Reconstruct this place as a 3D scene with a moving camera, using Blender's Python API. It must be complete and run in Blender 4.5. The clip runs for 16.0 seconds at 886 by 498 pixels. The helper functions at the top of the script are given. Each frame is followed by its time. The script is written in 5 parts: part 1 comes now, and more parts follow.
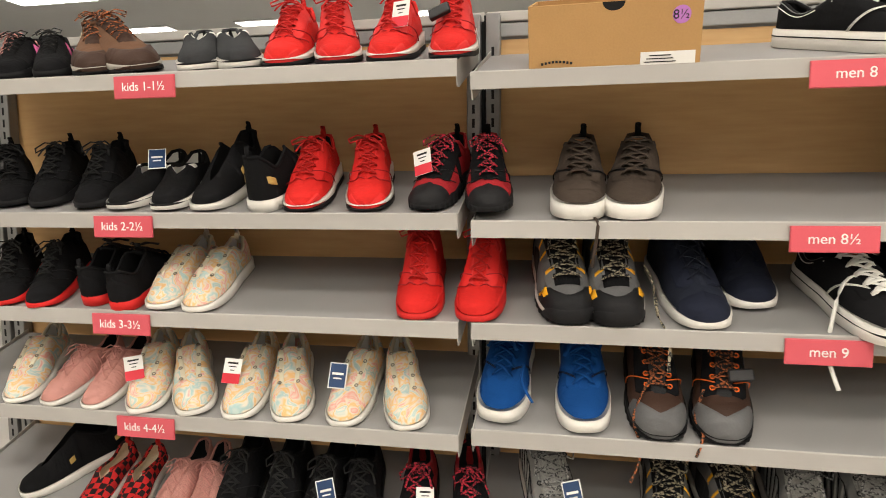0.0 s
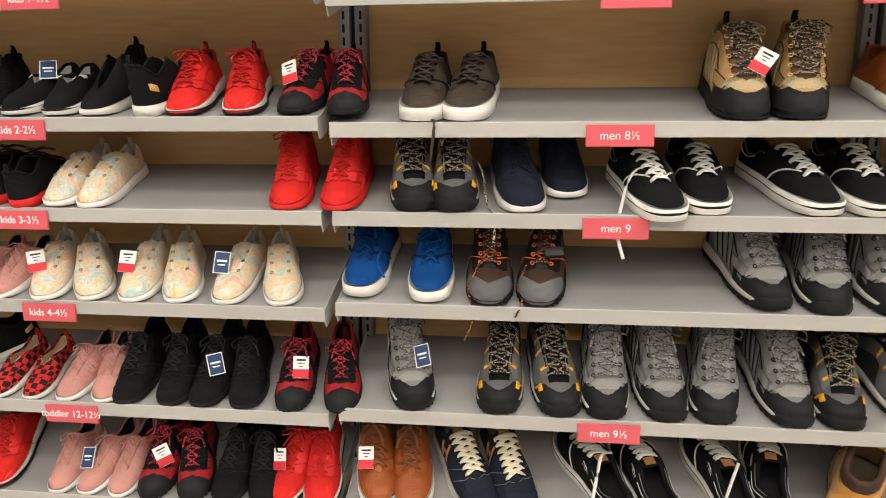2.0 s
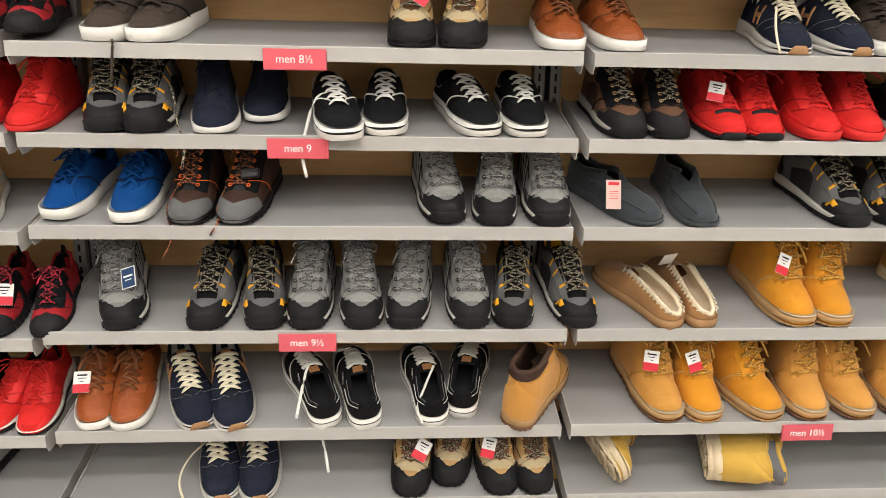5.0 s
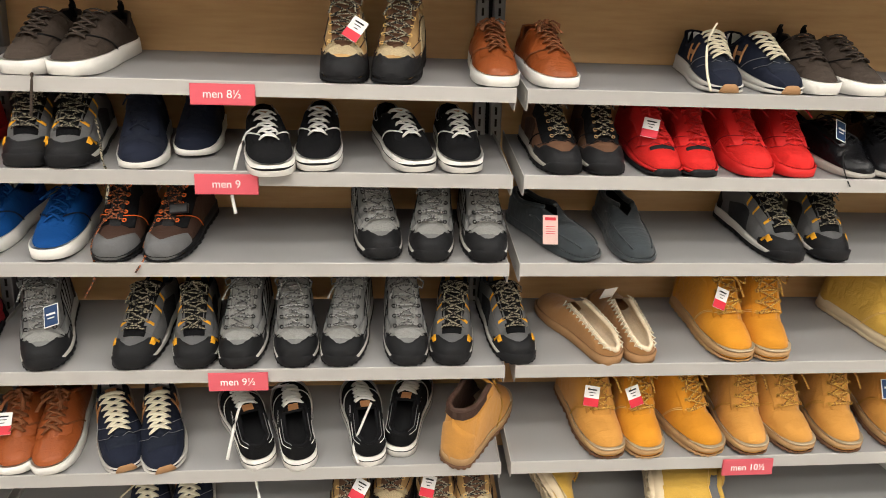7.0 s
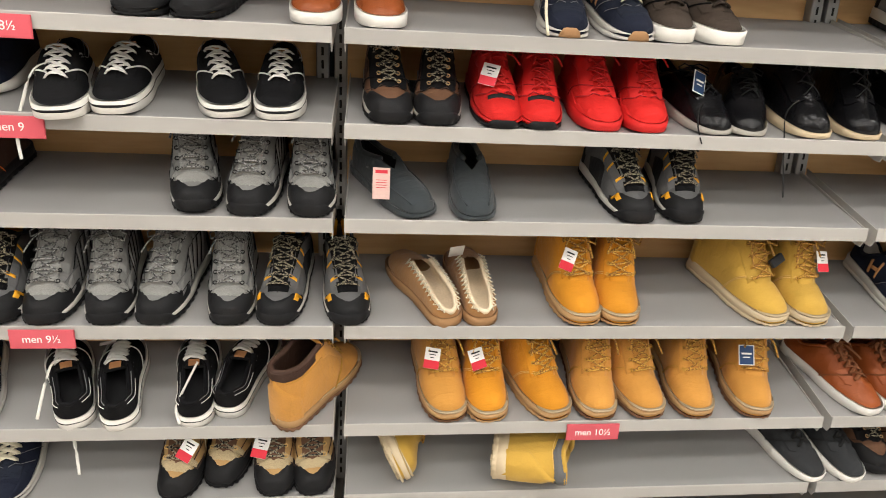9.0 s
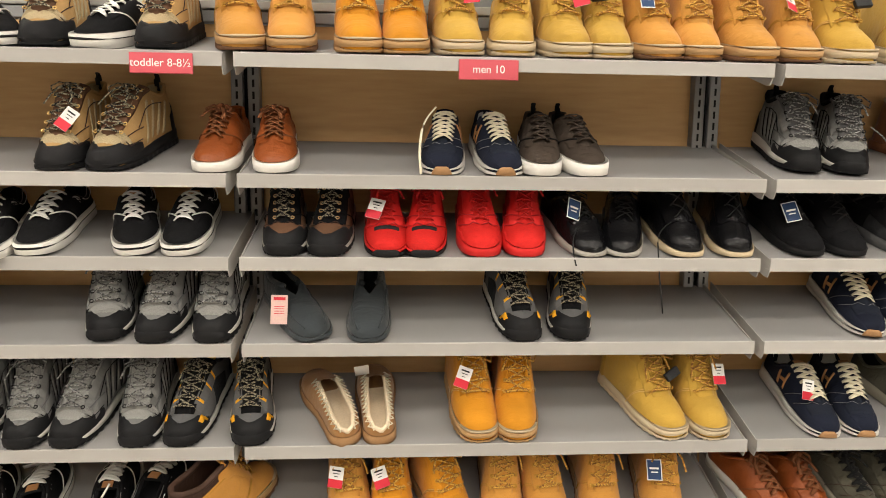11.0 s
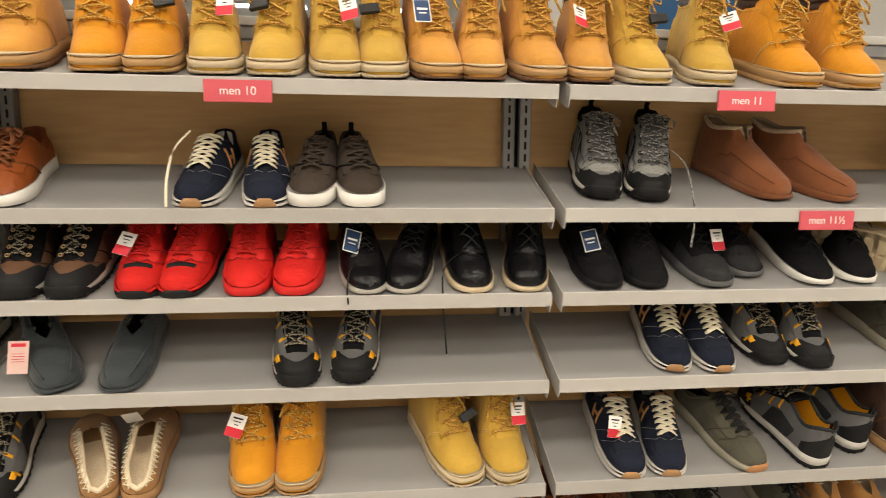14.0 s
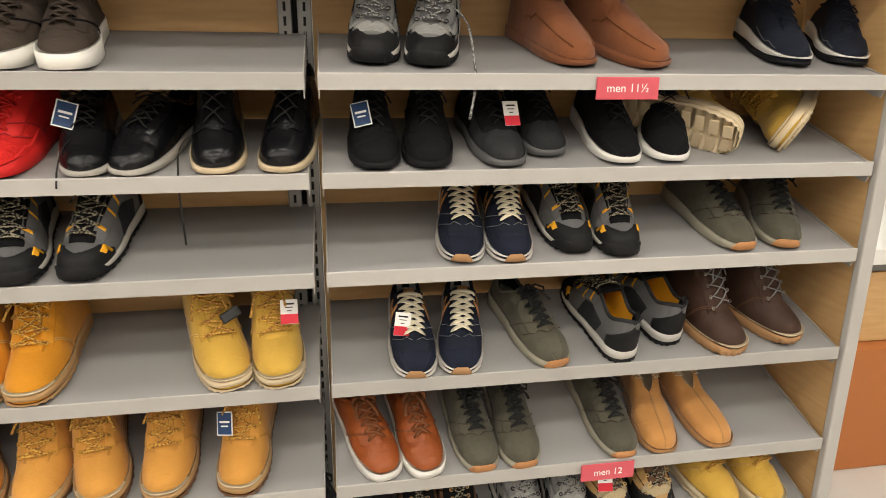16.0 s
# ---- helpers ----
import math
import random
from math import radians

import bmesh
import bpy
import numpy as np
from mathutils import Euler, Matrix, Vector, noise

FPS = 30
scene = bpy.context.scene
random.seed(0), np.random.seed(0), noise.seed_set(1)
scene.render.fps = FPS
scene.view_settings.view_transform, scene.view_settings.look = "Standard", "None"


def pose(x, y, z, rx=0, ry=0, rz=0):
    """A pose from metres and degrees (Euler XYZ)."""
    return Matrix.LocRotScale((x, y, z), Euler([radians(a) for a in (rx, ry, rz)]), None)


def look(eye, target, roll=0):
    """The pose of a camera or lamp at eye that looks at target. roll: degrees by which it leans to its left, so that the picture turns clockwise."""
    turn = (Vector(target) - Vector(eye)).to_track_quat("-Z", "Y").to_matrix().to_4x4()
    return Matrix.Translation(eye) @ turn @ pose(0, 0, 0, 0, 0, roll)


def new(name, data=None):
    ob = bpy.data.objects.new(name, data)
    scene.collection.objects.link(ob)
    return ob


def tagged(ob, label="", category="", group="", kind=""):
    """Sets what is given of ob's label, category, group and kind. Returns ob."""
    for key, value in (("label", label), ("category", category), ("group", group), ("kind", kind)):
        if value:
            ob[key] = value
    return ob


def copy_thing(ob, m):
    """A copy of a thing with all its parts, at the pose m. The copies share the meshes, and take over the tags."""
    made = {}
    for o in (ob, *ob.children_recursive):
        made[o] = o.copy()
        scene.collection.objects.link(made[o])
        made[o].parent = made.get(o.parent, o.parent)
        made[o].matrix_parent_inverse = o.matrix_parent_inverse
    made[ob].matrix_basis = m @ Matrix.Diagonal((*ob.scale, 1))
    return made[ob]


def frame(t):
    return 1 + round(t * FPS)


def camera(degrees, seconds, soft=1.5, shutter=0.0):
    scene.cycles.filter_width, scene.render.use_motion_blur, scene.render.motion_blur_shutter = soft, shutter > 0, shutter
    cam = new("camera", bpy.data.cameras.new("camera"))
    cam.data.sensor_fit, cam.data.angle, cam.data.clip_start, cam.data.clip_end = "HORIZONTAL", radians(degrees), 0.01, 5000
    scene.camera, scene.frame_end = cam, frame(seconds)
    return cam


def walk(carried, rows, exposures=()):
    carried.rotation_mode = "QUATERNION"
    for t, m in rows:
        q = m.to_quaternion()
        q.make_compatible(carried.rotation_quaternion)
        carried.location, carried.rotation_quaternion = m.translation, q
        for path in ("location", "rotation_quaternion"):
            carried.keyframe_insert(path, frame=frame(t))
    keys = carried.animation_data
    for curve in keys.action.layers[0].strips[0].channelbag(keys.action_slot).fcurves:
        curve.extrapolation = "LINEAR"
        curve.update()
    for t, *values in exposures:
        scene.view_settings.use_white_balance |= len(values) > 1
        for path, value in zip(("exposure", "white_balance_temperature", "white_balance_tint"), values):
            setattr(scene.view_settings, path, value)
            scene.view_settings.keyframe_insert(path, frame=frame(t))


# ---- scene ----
cam = camera(69.3, 16.0, soft=0.9, shutter=0.2)
PATH = [
    (0, (0.187, -1.122, 1.415), (-0.205, 0.829, 1.219), -0.4),
    (0.5, (0.264, -1.188, 1.402), (-0.114, 0.761, 1.161), 0.1),
    (1, (0.324, -1.235, 1.378), (-0.016, 0.715, 1.093), 0.3),
    (1.5, (0.363, -1.264, 1.36), (0.07, 0.688, 1.04), 0.1),
    (2, (0.394, -1.309, 1.337), (0.175, 0.646, 0.973), -0.1),
    (2.5, (0.455, -1.358, 1.294), (0.31, 0.6, 0.913), -0.2),
    (3, (0.564, -1.383, 1.289), (0.494, 0.569, 0.861), 0.4),
    (3.5, (0.66, -1.396, 1.252), (0.639, 0.545, 0.772), 1.0),
    (4, (0.721, -1.405, 1.242), (0.757, 0.533, 0.748), 0.9),
    (4.5, (0.786, -1.409, 1.24), (0.869, 0.533, 0.768), 0.8),
    (7, (0.929, -1.387, 1.283), (1.109, 0.565, 0.89), 1.2),
    (7.5, (0.997, -1.353, 1.295), (1.211, 0.594, 0.892), 0.9),
    (8, (1.091, -1.316, 1.292), (1.339, 0.616, 0.839), 0.5),
    (8.5, (1.179, -1.301, 1.293), (1.435, 0.604, 0.74), 1.3),
    (9, (1.294, -1.324, 1.296), (1.51, 0.584, 0.738), 2.6),
    (9.5, (1.42, -1.381, 1.292), (1.593, 0.547, 0.79), 3.4),
    (10, (1.479, -1.405, 1.342), (1.666, 0.546, 0.949), 3.0),
    (10.2, (1.51, -1.408, 1.347), (1.682, 0.559, 1.024), 2.1),
    (12.5, (1.718, -1.473, 1.433), (1.819, 0.511, 1.209), 0.2),
    (13, (1.8, -1.425, 1.435), (1.926, 0.557, 1.203), 0.3),
    (13.5, (1.9, -1.362, 1.443), (2.066, 0.617, 1.204), 0.4),
    (14, (2.033, -1.33, 1.458), (2.262, 0.636, 1.176), 0.5),
    (14.5, (2.184, -1.324, 1.44), (2.467, 0.628, 1.109), 0.5),
    (15, (2.27, -1.331, 1.411), (2.583, 0.605, 1.02), 0.5),
    (15.5, (2.372, -1.304, 1.367), (2.697, 0.611, 0.888), -0.1),
    (16, (2.472, -1.229, 1.358), (2.802, 0.669, 0.822), 0.3),
]
walk(cam, [(t, look(eye, target, roll)) for t, eye, target, roll in PATH], exposures=[(0, -0.14, 6500, 10), (1.5, -0.05, 6450, 10), (2.5, 0.02, 6350, 10), (4, 0.02, 6150, 10), (9, 0.02, 6150, 10), (10, -0.06, 6300, 10), (12.5, -0.14, 6850, 10), (14, -0.16, 6900, 10), (15, -0.15, 6550, 10), (16, -0.12, 6500, 10)])

# ---- light: rows of ceiling panels over a closed shop floor ----
world = bpy.data.worlds.new("shop_air")
scene.world = world
world.use_nodes = True
world.node_tree.nodes["Background"].inputs[0].default_value = (1.0, 0.97, 0.93, 1)
world.node_tree.nodes["Background"].inputs[1].default_value = 0.035
scene.view_settings.exposure = 0.0
PANEL_POWER = 37.5
CEILING = 4.0


# ---- materials ----
def mix_rgb(nt, fac, a, b, mode="MIX"):
    n = nt.nodes.new("ShaderNodeMix")
    n.data_type, n.blend_type = "RGBA", mode
    for sock, val in ((n.inputs["Factor"], fac), (n.inputs[6], a), (n.inputs[7], b)):
        if hasattr(val, "is_linked"):
            nt.links.new(val, sock)
        else:
            sock.default_value = val if isinstance(val, float) else (*val[:3], 1)
    return n.outputs[2]


def ramp(nt, src, stops):
    n = nt.nodes.new("ShaderNodeValToRGB")
    el = n.color_ramp.elements
    while len(el) < len(stops):
        el.new(0.5)
    for e, (p, c) in zip(el, stops):
        e.position, e.color = p, (*c, 1)
    nt.links.new(src, n.inputs[0])
    return n.outputs[0]


def tex(nt, kind, scale, **kw):
    co = nt.nodes.get("co") or nt.nodes.new("ShaderNodeTexCoord")
    co.name = "co"
    n = nt.nodes.new(kind)
    vec = nt.nodes.get("shift")
    if vec is None:
        info = nt.nodes.new("ShaderNodeObjectInfo")
        vec = nt.nodes.new("ShaderNodeVectorMath")
        vec.name, vec.operation = "shift", "MULTIPLY_ADD"
        nt.links.new(info.outputs["Random"], vec.inputs[0])
        vec.inputs[1].default_value = (5.3, 3.1, 7.7)
        nt.links.new(co.outputs["Object"], vec.inputs[2])
    vec = vec.outputs[0]
    if "stretch" in kw:
        mp = nt.nodes.new("ShaderNodeMapping")
        mp.inputs["Scale"].default_value = kw.pop("stretch")
        nt.links.new(vec, mp.inputs[0])
        vec = mp.outputs[0]
    nt.links.new(vec, n.inputs["Vector"])
    n.inputs["Scale"].default_value = scale
    for k, v in kw.items():
        n.inputs[k].default_value = v
    return n


def material(name, color, rough=0.6, metal=0.0, grain=400.0, bump=0.15, vary=0.12, weave=0.0, spec=0.28, sheen=0.0, blotch=25.0, crease=0.0):
    """A surface with blotches, fine grain or weave, and slight relief."""
    m = bpy.data.materials.new(name)
    m.use_nodes = True
    nt = m.node_tree
    b = nt.nodes["Principled BSDF"]
    b.inputs["Roughness"].default_value, b.inputs["Metallic"].default_value = rough, metal
    b.inputs["Specular IOR Level"].default_value = spec
    b.inputs["Sheen Weight"].default_value = sheen
    big = tex(nt, "ShaderNodeTexNoise", blotch, Detail=4.0)
    fine = tex(nt, "ShaderNodeTexNoise", grain, Detail=2.0)
    dark, light = [c * (1 - vary) for c in color], [min(1, c * (1 + vary)) for c in color]
    col = mix_rgb(nt, big.outputs["Fac"], dark, light)
    col = mix_rgb(nt, 0.35, col, ramp(nt, fine.outputs["Fac"], [(0.3, dark), (0.7, light)]))
    info = nt.nodes.new("ShaderNodeObjectInfo")
    tone = nt.nodes.new("ShaderNodeMapRange")
    tone.inputs["To Min"].default_value, tone.inputs["To Max"].default_value = 0.92, 1.08
    nt.links.new(info.outputs["Random"], tone.inputs["Value"])
    hsv = nt.nodes.new("ShaderNodeHueSaturation")
    nt.links.new(tone.outputs[0], hsv.inputs["Value"])
    nt.links.new(col, hsv.inputs["Color"])
    nt.links.new(hsv.outputs[0], b.inputs["Base Color"])
    bp = nt.nodes.new("ShaderNodeBump")
    bp.inputs["Strength"].default_value, bp.inputs["Distance"].default_value = bump, 0.002
    height = fine.outputs["Fac"]
    if weave:
        v = tex(nt, "ShaderNodeTexVoronoi", weave)
        height = v.outputs["Distance"]
        nt.links.new(mix_rgb(nt, 0.55, hsv.outputs[0], ramp(nt, v.outputs["Distance"], [(0.15, [c * 1.25 for c in color]), (0.7, [c * 0.45 for c in color])])), b.inputs["Base Color"])
    nt.links.new(height, bp.inputs["Height"])
    if crease:
        folds = tex(nt, "ShaderNodeTexNoise", 42.0, stretch=(0.45, 1.5, 1.0), Detail=3.0, Distortion=0.6)
        bf = nt.nodes.new("ShaderNodeBump")
        bf.inputs["Strength"].default_value, bf.inputs["Distance"].default_value = crease, 0.006
        nt.links.new(folds.outputs["Fac"], bf.inputs["Height"])
        nt.links.new(bf.outputs[0], bp.inputs["Normal"])
    nt.links.new(bp.outputs[0], b.inputs["Normal"])
    return m


def glow(name, color, strength):
    m = bpy.data.materials.new(name)
    m.use_nodes = True
    b = m.node_tree.nodes["Principled BSDF"]
    b.inputs["Base Color"].default_value = (*color, 1)
    b.inputs["Emission Color"].default_value = (*color, 1)
    b.inputs["Emission Strength"].default_value = strength
    return m


MAT = {}


def add(name, color, **kw):
    MAT[name] = material(name, color, **kw)


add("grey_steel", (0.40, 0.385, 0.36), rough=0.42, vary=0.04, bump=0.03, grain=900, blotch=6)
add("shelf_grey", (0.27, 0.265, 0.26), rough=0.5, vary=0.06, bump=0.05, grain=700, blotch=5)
add("upright_steel", (0.24, 0.24, 0.24), rough=0.4, vary=0.08, bump=0.05, metal=0.3)
# near-black that stands for shade inside slots, gaps and notches
add("hollow_shade", (0.01, 0.01, 0.01), rough=0.9)
add("ceiling_white", (0.75, 0.75, 0.73), rough=0.9, vary=0.04)
add("wall_white", (0.7, 0.69, 0.66), rough=0.8, vary=0.04)
add("floor_vinyl", (0.55, 0.52, 0.48), rough=0.35, vary=0.08, blotch=3)
# label red, its base colour paled to include glare on the plastic
add("sign_red_glare", (0.60, 0.10, 0.125), rough=0.3, vary=0.03, bump=0.0)
add("paper_white", (0.8, 0.79, 0.76), rough=0.7, vary=0.03, bump=0.02)
add("tag_red", (0.62, 0.03, 0.05), rough=0.5, vary=0.04)
add("tag_navy", (0.02, 0.05, 0.13), rough=0.45, vary=0.05)
add("cardboard", (0.43, 0.25, 0.1), rough=0.8, vary=0.08, grain=300)
add("plastic_black", (0.012, 0.012, 0.013), rough=0.35, vary=0.1, bump=0.03)
add("banner_blue", (0.035, 0.12, 0.27), rough=0.6, vary=0.05)
add("orange_board", (0.42, 0.15, 0.045), rough=0.5, vary=0.06)
add("sticker_purple", (0.5, 0.2, 0.55), rough=0.5)
add("card_pink", (0.72, 0.5, 0.45), rough=0.7)
add("ink", (0.02, 0.02, 0.02), rough=0.7)

# shoe surfaces
add("black_mesh", (0.008, 0.008, 0.009), crease=0.5, rough=0.85, weave=900, bump=0.4, spec=0.13)
add("black_canvas", (0.009, 0.009, 0.010), crease=0.4, rough=0.9, weave=1400, bump=0.3, spec=0.13)
add("charcoal", (0.035, 0.037, 0.04), crease=0.4, rough=0.9, weave=1300, bump=0.3)
add("black_leather", (0.006, 0.006, 0.007), crease=0.3, rough=0.2, grain=500, bump=0.1, spec=0.25)
add("black_suede", (0.008, 0.008, 0.009), crease=0.5, rough=0.95, spec=0.13)
add("black_rubber", (0.014, 0.014, 0.015), rough=0.55, grain=250, bump=0.2, spec=0.13)
add("lining_dark", (0.015, 0.015, 0.016), rough=0.95, spec=0.13)
add("white_rubber", (0.76, 0.74, 0.69), rough=0.5, vary=0.05)
add("cream_rubber", (0.58, 0.47, 0.31), rough=0.55, vary=0.06)
add("gum_rubber", (0.36, 0.2, 0.09), rough=0.6)
add("tan_rubber", (0.45, 0.27, 0.12), rough=0.6)
add("lace_white", (0.78, 0.77, 0.72), rough=0.85, grain=1500, bump=0.5)
add("lace_cream", (0.72, 0.66, 0.5), rough=0.85, grain=1500, bump=0.5)
add("lace_black", (0.014, 0.014, 0.014), rough=0.85, grain=1500, bump=0.5)
add("lace_grey", (0.2, 0.2, 0.2), rough=0.85, grain=1500, bump=0.5)
add("lace_gold", (0.48, 0.26, 0.04), rough=0.85, grain=1500, bump=0.5)
add("lace_brown", (0.2, 0.07, 0.025), rough=0.8, grain=1500, bump=0.5)
add("lace_red", (0.48, 0.014, 0.012), rough=0.8, grain=1500, bump=0.5)
add("lace_pink", (0.55, 0.25, 0.22), rough=0.8, grain=1500, bump=0.5)
add("red_knit", (0.7, 0.018, 0.014), crease=0.55, rough=0.8, weave=1000, bump=0.35)
add("red_rubber", (0.62, 0.02, 0.018), rough=0.55)
add("red_dark", (0.36, 0.014, 0.02), crease=0.5, rough=0.75, weave=900)
add("pink_knit", (0.62, 0.3, 0.26), crease=0.5, rough=0.9, weave=800, bump=0.4)
add("pink_bright", (0.6, 0.1, 0.28), rough=0.6)
add("blue_suede", (0.004, 0.055, 0.22), crease=0.5, rough=0.9, spec=0.2)
add("navy_suede", (0.011, 0.014, 0.027), crease=0.45, rough=0.92, spec=0.2)
add("navy_mesh", (0.010, 0.014, 0.027), crease=0.5, rough=0.85, weave=900)
add("brown_canvas", (0.055, 0.04, 0.03), crease=0.5, rough=0.92, weave=1300)
add("brown_leather", (0.26, 0.064, 0.014), crease=0.4, rough=0.45, grain=350, bump=0.2)
add("patch_tan", (0.42, 0.2, 0.08), rough=0.6)
add("dark_brown", (0.045, 0.022, 0.014), crease=0.4, rough=0.65, grain=300)
add("mid_brown", (0.13, 0.065, 0.035), crease=0.4, rough=0.8, grain=300)
add("rust_suede", (0.21, 0.07, 0.025), crease=0.4, rough=0.9, sheen=0.2)
add("hiker_grey", (0.17, 0.17, 0.165), crease=0.5, rough=0.85, grain=350)
add("mesh_grey", (0.3, 0.3, 0.285), crease=0.5, rough=0.85, weave=800, bump=0.4)
add("slate", (0.11, 0.11, 0.112), crease=0.4, rough=0.75, grain=300)
add("dark_grey", (0.03, 0.031, 0.033), crease=0.5, rough=0.8, weave=700, spec=0.13)
add("slipper_grey", (0.035, 0.043, 0.048), crease=0.4, rough=0.95, sheen=0.2)
add("yellow", (0.75, 0.36, 0.015), rough=0.6)
add("neon_orange", (0.85, 0.16, 0.02), rough=0.6)
add("tan_suede", (0.42, 0.26, 0.105), crease=0.4, rough=0.9, grain=300)
add("mesh_sand", (0.5, 0.4, 0.24), crease=0.4, rough=0.9, weave=800, bump=0.4)
add("wheat_nubuck", (0.53, 0.25, 0.046), crease=0.45, rough=0.85, sheen=0.15, grain=500, vary=0.22, blotch=16)
add("orange_nubuck", (0.58, 0.235, 0.009), crease=0.45, rough=0.8, sheen=0.15, grain=500, vary=0.22, blotch=16)
add("sand_nubuck", (0.5, 0.305, 0.048), crease=0.45, rough=0.85, sheen=0.15, grain=500, vary=0.22, blotch=16)
add("mule_suede", (0.34, 0.17, 0.06), crease=0.4, rough=0.95, sheen=0.2)
add("camel_suede", (0.46, 0.22, 0.065), crease=0.35, rough=0.95, sheen=0.2)
add("fleece", (0.66, 0.54, 0.38), rough=1.0, grain=220, bump=0.9, vary=0.15)
add("olive_suede", (0.075, 0.07, 0.05), crease=0.5, rough=0.9, sheen=0.1, vary=0.25)
add("sole_olive", (0.3, 0.28, 0.22), rough=0.6)
add("sole_grey", (0.4, 0.38, 0.34), rough=0.55)
add("silver_leather", (0.55, 0.54, 0.52), crease=0.4, rough=0.3, metal=0.75, grain=300, bump=0.2)
add("gold_print", (0.5, 0.33, 0.1), rough=0.4)
add("gum_dark", (0.17, 0.085, 0.045), rough=0.65, vary=0.2)
add("sole_pale", (0.58, 0.56, 0.52), rough=0.55, vary=0.08)
add("thread_gold", (0.62, 0.40, 0.14), rough=0.8)
add("fleece_tan", (0.45, 0.34, 0.24), rough=1.0, grain=220, bump=0.9, vary=0.2)
add("eyelet_metal", (0.3, 0.27, 0.22), rough=0.35, metal=0.9)


def wood_panel():
    m = material("wood_laminate", (0.46, 0.285, 0.125), rough=0.5, vary=0.05, grain=300, bump=0.03, blotch=3)
    nt = m.node_tree
    b = nt.nodes["Principled BSDF"]
    w = tex(nt, "ShaderNodeTexNoise", 9.0, stretch=(1.0, 1.0, 9.0), Detail=6.0)
    nt.links.new(ramp(nt, w.outputs["Fac"], [(0.25, (0.53, 0.32, 0.135)), (0.75, (0.62, 0.40, 0.185))]), b.inputs["Base Color"])
    return m


def tie_dye():
    m = material("tie_dye_canvas", (0.7, 0.6, 0.5), rough=0.9, weave=1200)
    nt = m.node_tree
    b = nt.nodes["Principled BSDF"]
    w = tex(nt, "ShaderNodeTexNoise", 22.0, Detail=2.0, Distortion=1.2)
    c = (0.70, 0.63, 0.52)
    stops = [(0.3, c), (0.38, (0.74, 0.34, 0.28)), (0.43, c), (0.49, (0.76, 0.46, 0.18)), (0.54, c), (0.6, (0.36, 0.53, 0.53)), (0.66, c), (0.72, (0.7, 0.38, 0.34))]
    nt.links.new(ramp(nt, w.outputs["Fac"], stops), b.inputs["Base Color"])
    return m


def plaid():
    m = material("buffalo_plaid", (0.5, 0.02, 0.02), rough=0.9)
    nt = m.node_tree
    b = nt.nodes["Principled BSDF"]
    c1 = tex(nt, "ShaderNodeTexChecker", 50.0, Color1=(0.5, 0.02, 0.02, 1), Color2=(0.02, 0.01, 0.01, 1))
    nt.links.new(c1.outputs[0], b.inputs["Base Color"])
    return m


def rope(name, a, bcol):
    m = material(name, a, rough=0.85)
    nt = m.node_tree
    c = tex(nt, "ShaderNodeTexNoise", 260.0)
    nt.links.new(ramp(nt, c.outputs["Fac"], [(0.49, a), (0.51, bcol)]), nt.nodes["Principled BSDF"].inputs["Base Color"])
    return m


MAT["wood"] = wood_panel()
MAT["tie_dye"] = tie_dye()
MAT["plaid"] = plaid()
MAT["rope_yellow"] = rope("rope_yellow", (0.012, 0.012, 0.012), (0.3, 0.26, 0.18))
MAT["rope_gold"] = rope("rope_gold", (0.58, 0.33, 0.06), (0.26, 0.12, 0.03))
MAT["rope_orange"] = rope("rope_orange", (0.02, 0.016, 0.014), (0.35, 0.11, 0.04))
MAT["rope_grey"] = rope("rope_grey", (0.06, 0.06, 0.06), (0.28, 0.28, 0.27))
MAT["rope_red"] = rope("rope_red", (0.02, 0.012, 0.012), (0.55, 0.03, 0.06))
MAT["panel_glow"] = glow("panel_glow", (1.0, 0.97, 0.92), 6.0)


# ---- mesh tools ----
def mesh_from(name, verts, faces, mat, smooth=True):
    me = bpy.data.meshes.new(name)
    me.from_pydata([tuple(v) for v in verts], [], faces)
    me.materials.append(MAT[mat] if isinstance(mat, str) else mat)
    if smooth:
        me.polygons.foreach_set("use_smooth", [True] * len(me.polygons))
    me.update()
    return me


def child(name, me, parent=None, label="", m=None):
    ob = new(name, me)
    if parent is not None:
        ob.parent = parent
    if m is not None:
        ob.matrix_basis = m
    return tagged(ob, label) if label else ob


def box_data(cx, cy, cz, sx, sy, sz, bevel=0.002):
    bm = bmesh.new()
    bmesh.ops.create_cube(bm, size=1, matrix=Matrix.Translation((cx, cy, cz)) @ Matrix.Diagonal((sx, sy, sz, 1)))
    if bevel:
        bmesh.ops.bevel(bm, geom=bm.edges[:], offset=min(bevel, 0.4 * min(sx, sy, sz)), segments=2, affect="EDGES", profile=0.5)
    return bm


def box(name, cx, cy, cz, sx, sy, sz, mat, parent=None, label="", bevel=0.002):
    bm = box_data(cx, cy, cz, sx, sy, sz, bevel)
    me = bpy.data.meshes.new(name)
    bm.to_mesh(me)
    bm.free()
    me.materials.append(MAT[mat])
    return child(name, me, parent, label)


def prism(name, profile, axis_from, axis_to, mat, parent=None, label=""):
    """A profile in the y-z plane drawn out along x."""
    n = len(profile)
    verts = [(x, y, z) for x in (axis_from, axis_to) for y, z in profile]
    faces = [[i, (i + 1) % n, n + (i + 1) % n, n + i] for i in range(n)] + [list(range(n - 1, -1, -1)), list(range(n, 2 * n))]
    return child(name, mesh_from(name, verts, faces, mat, False), parent, label)


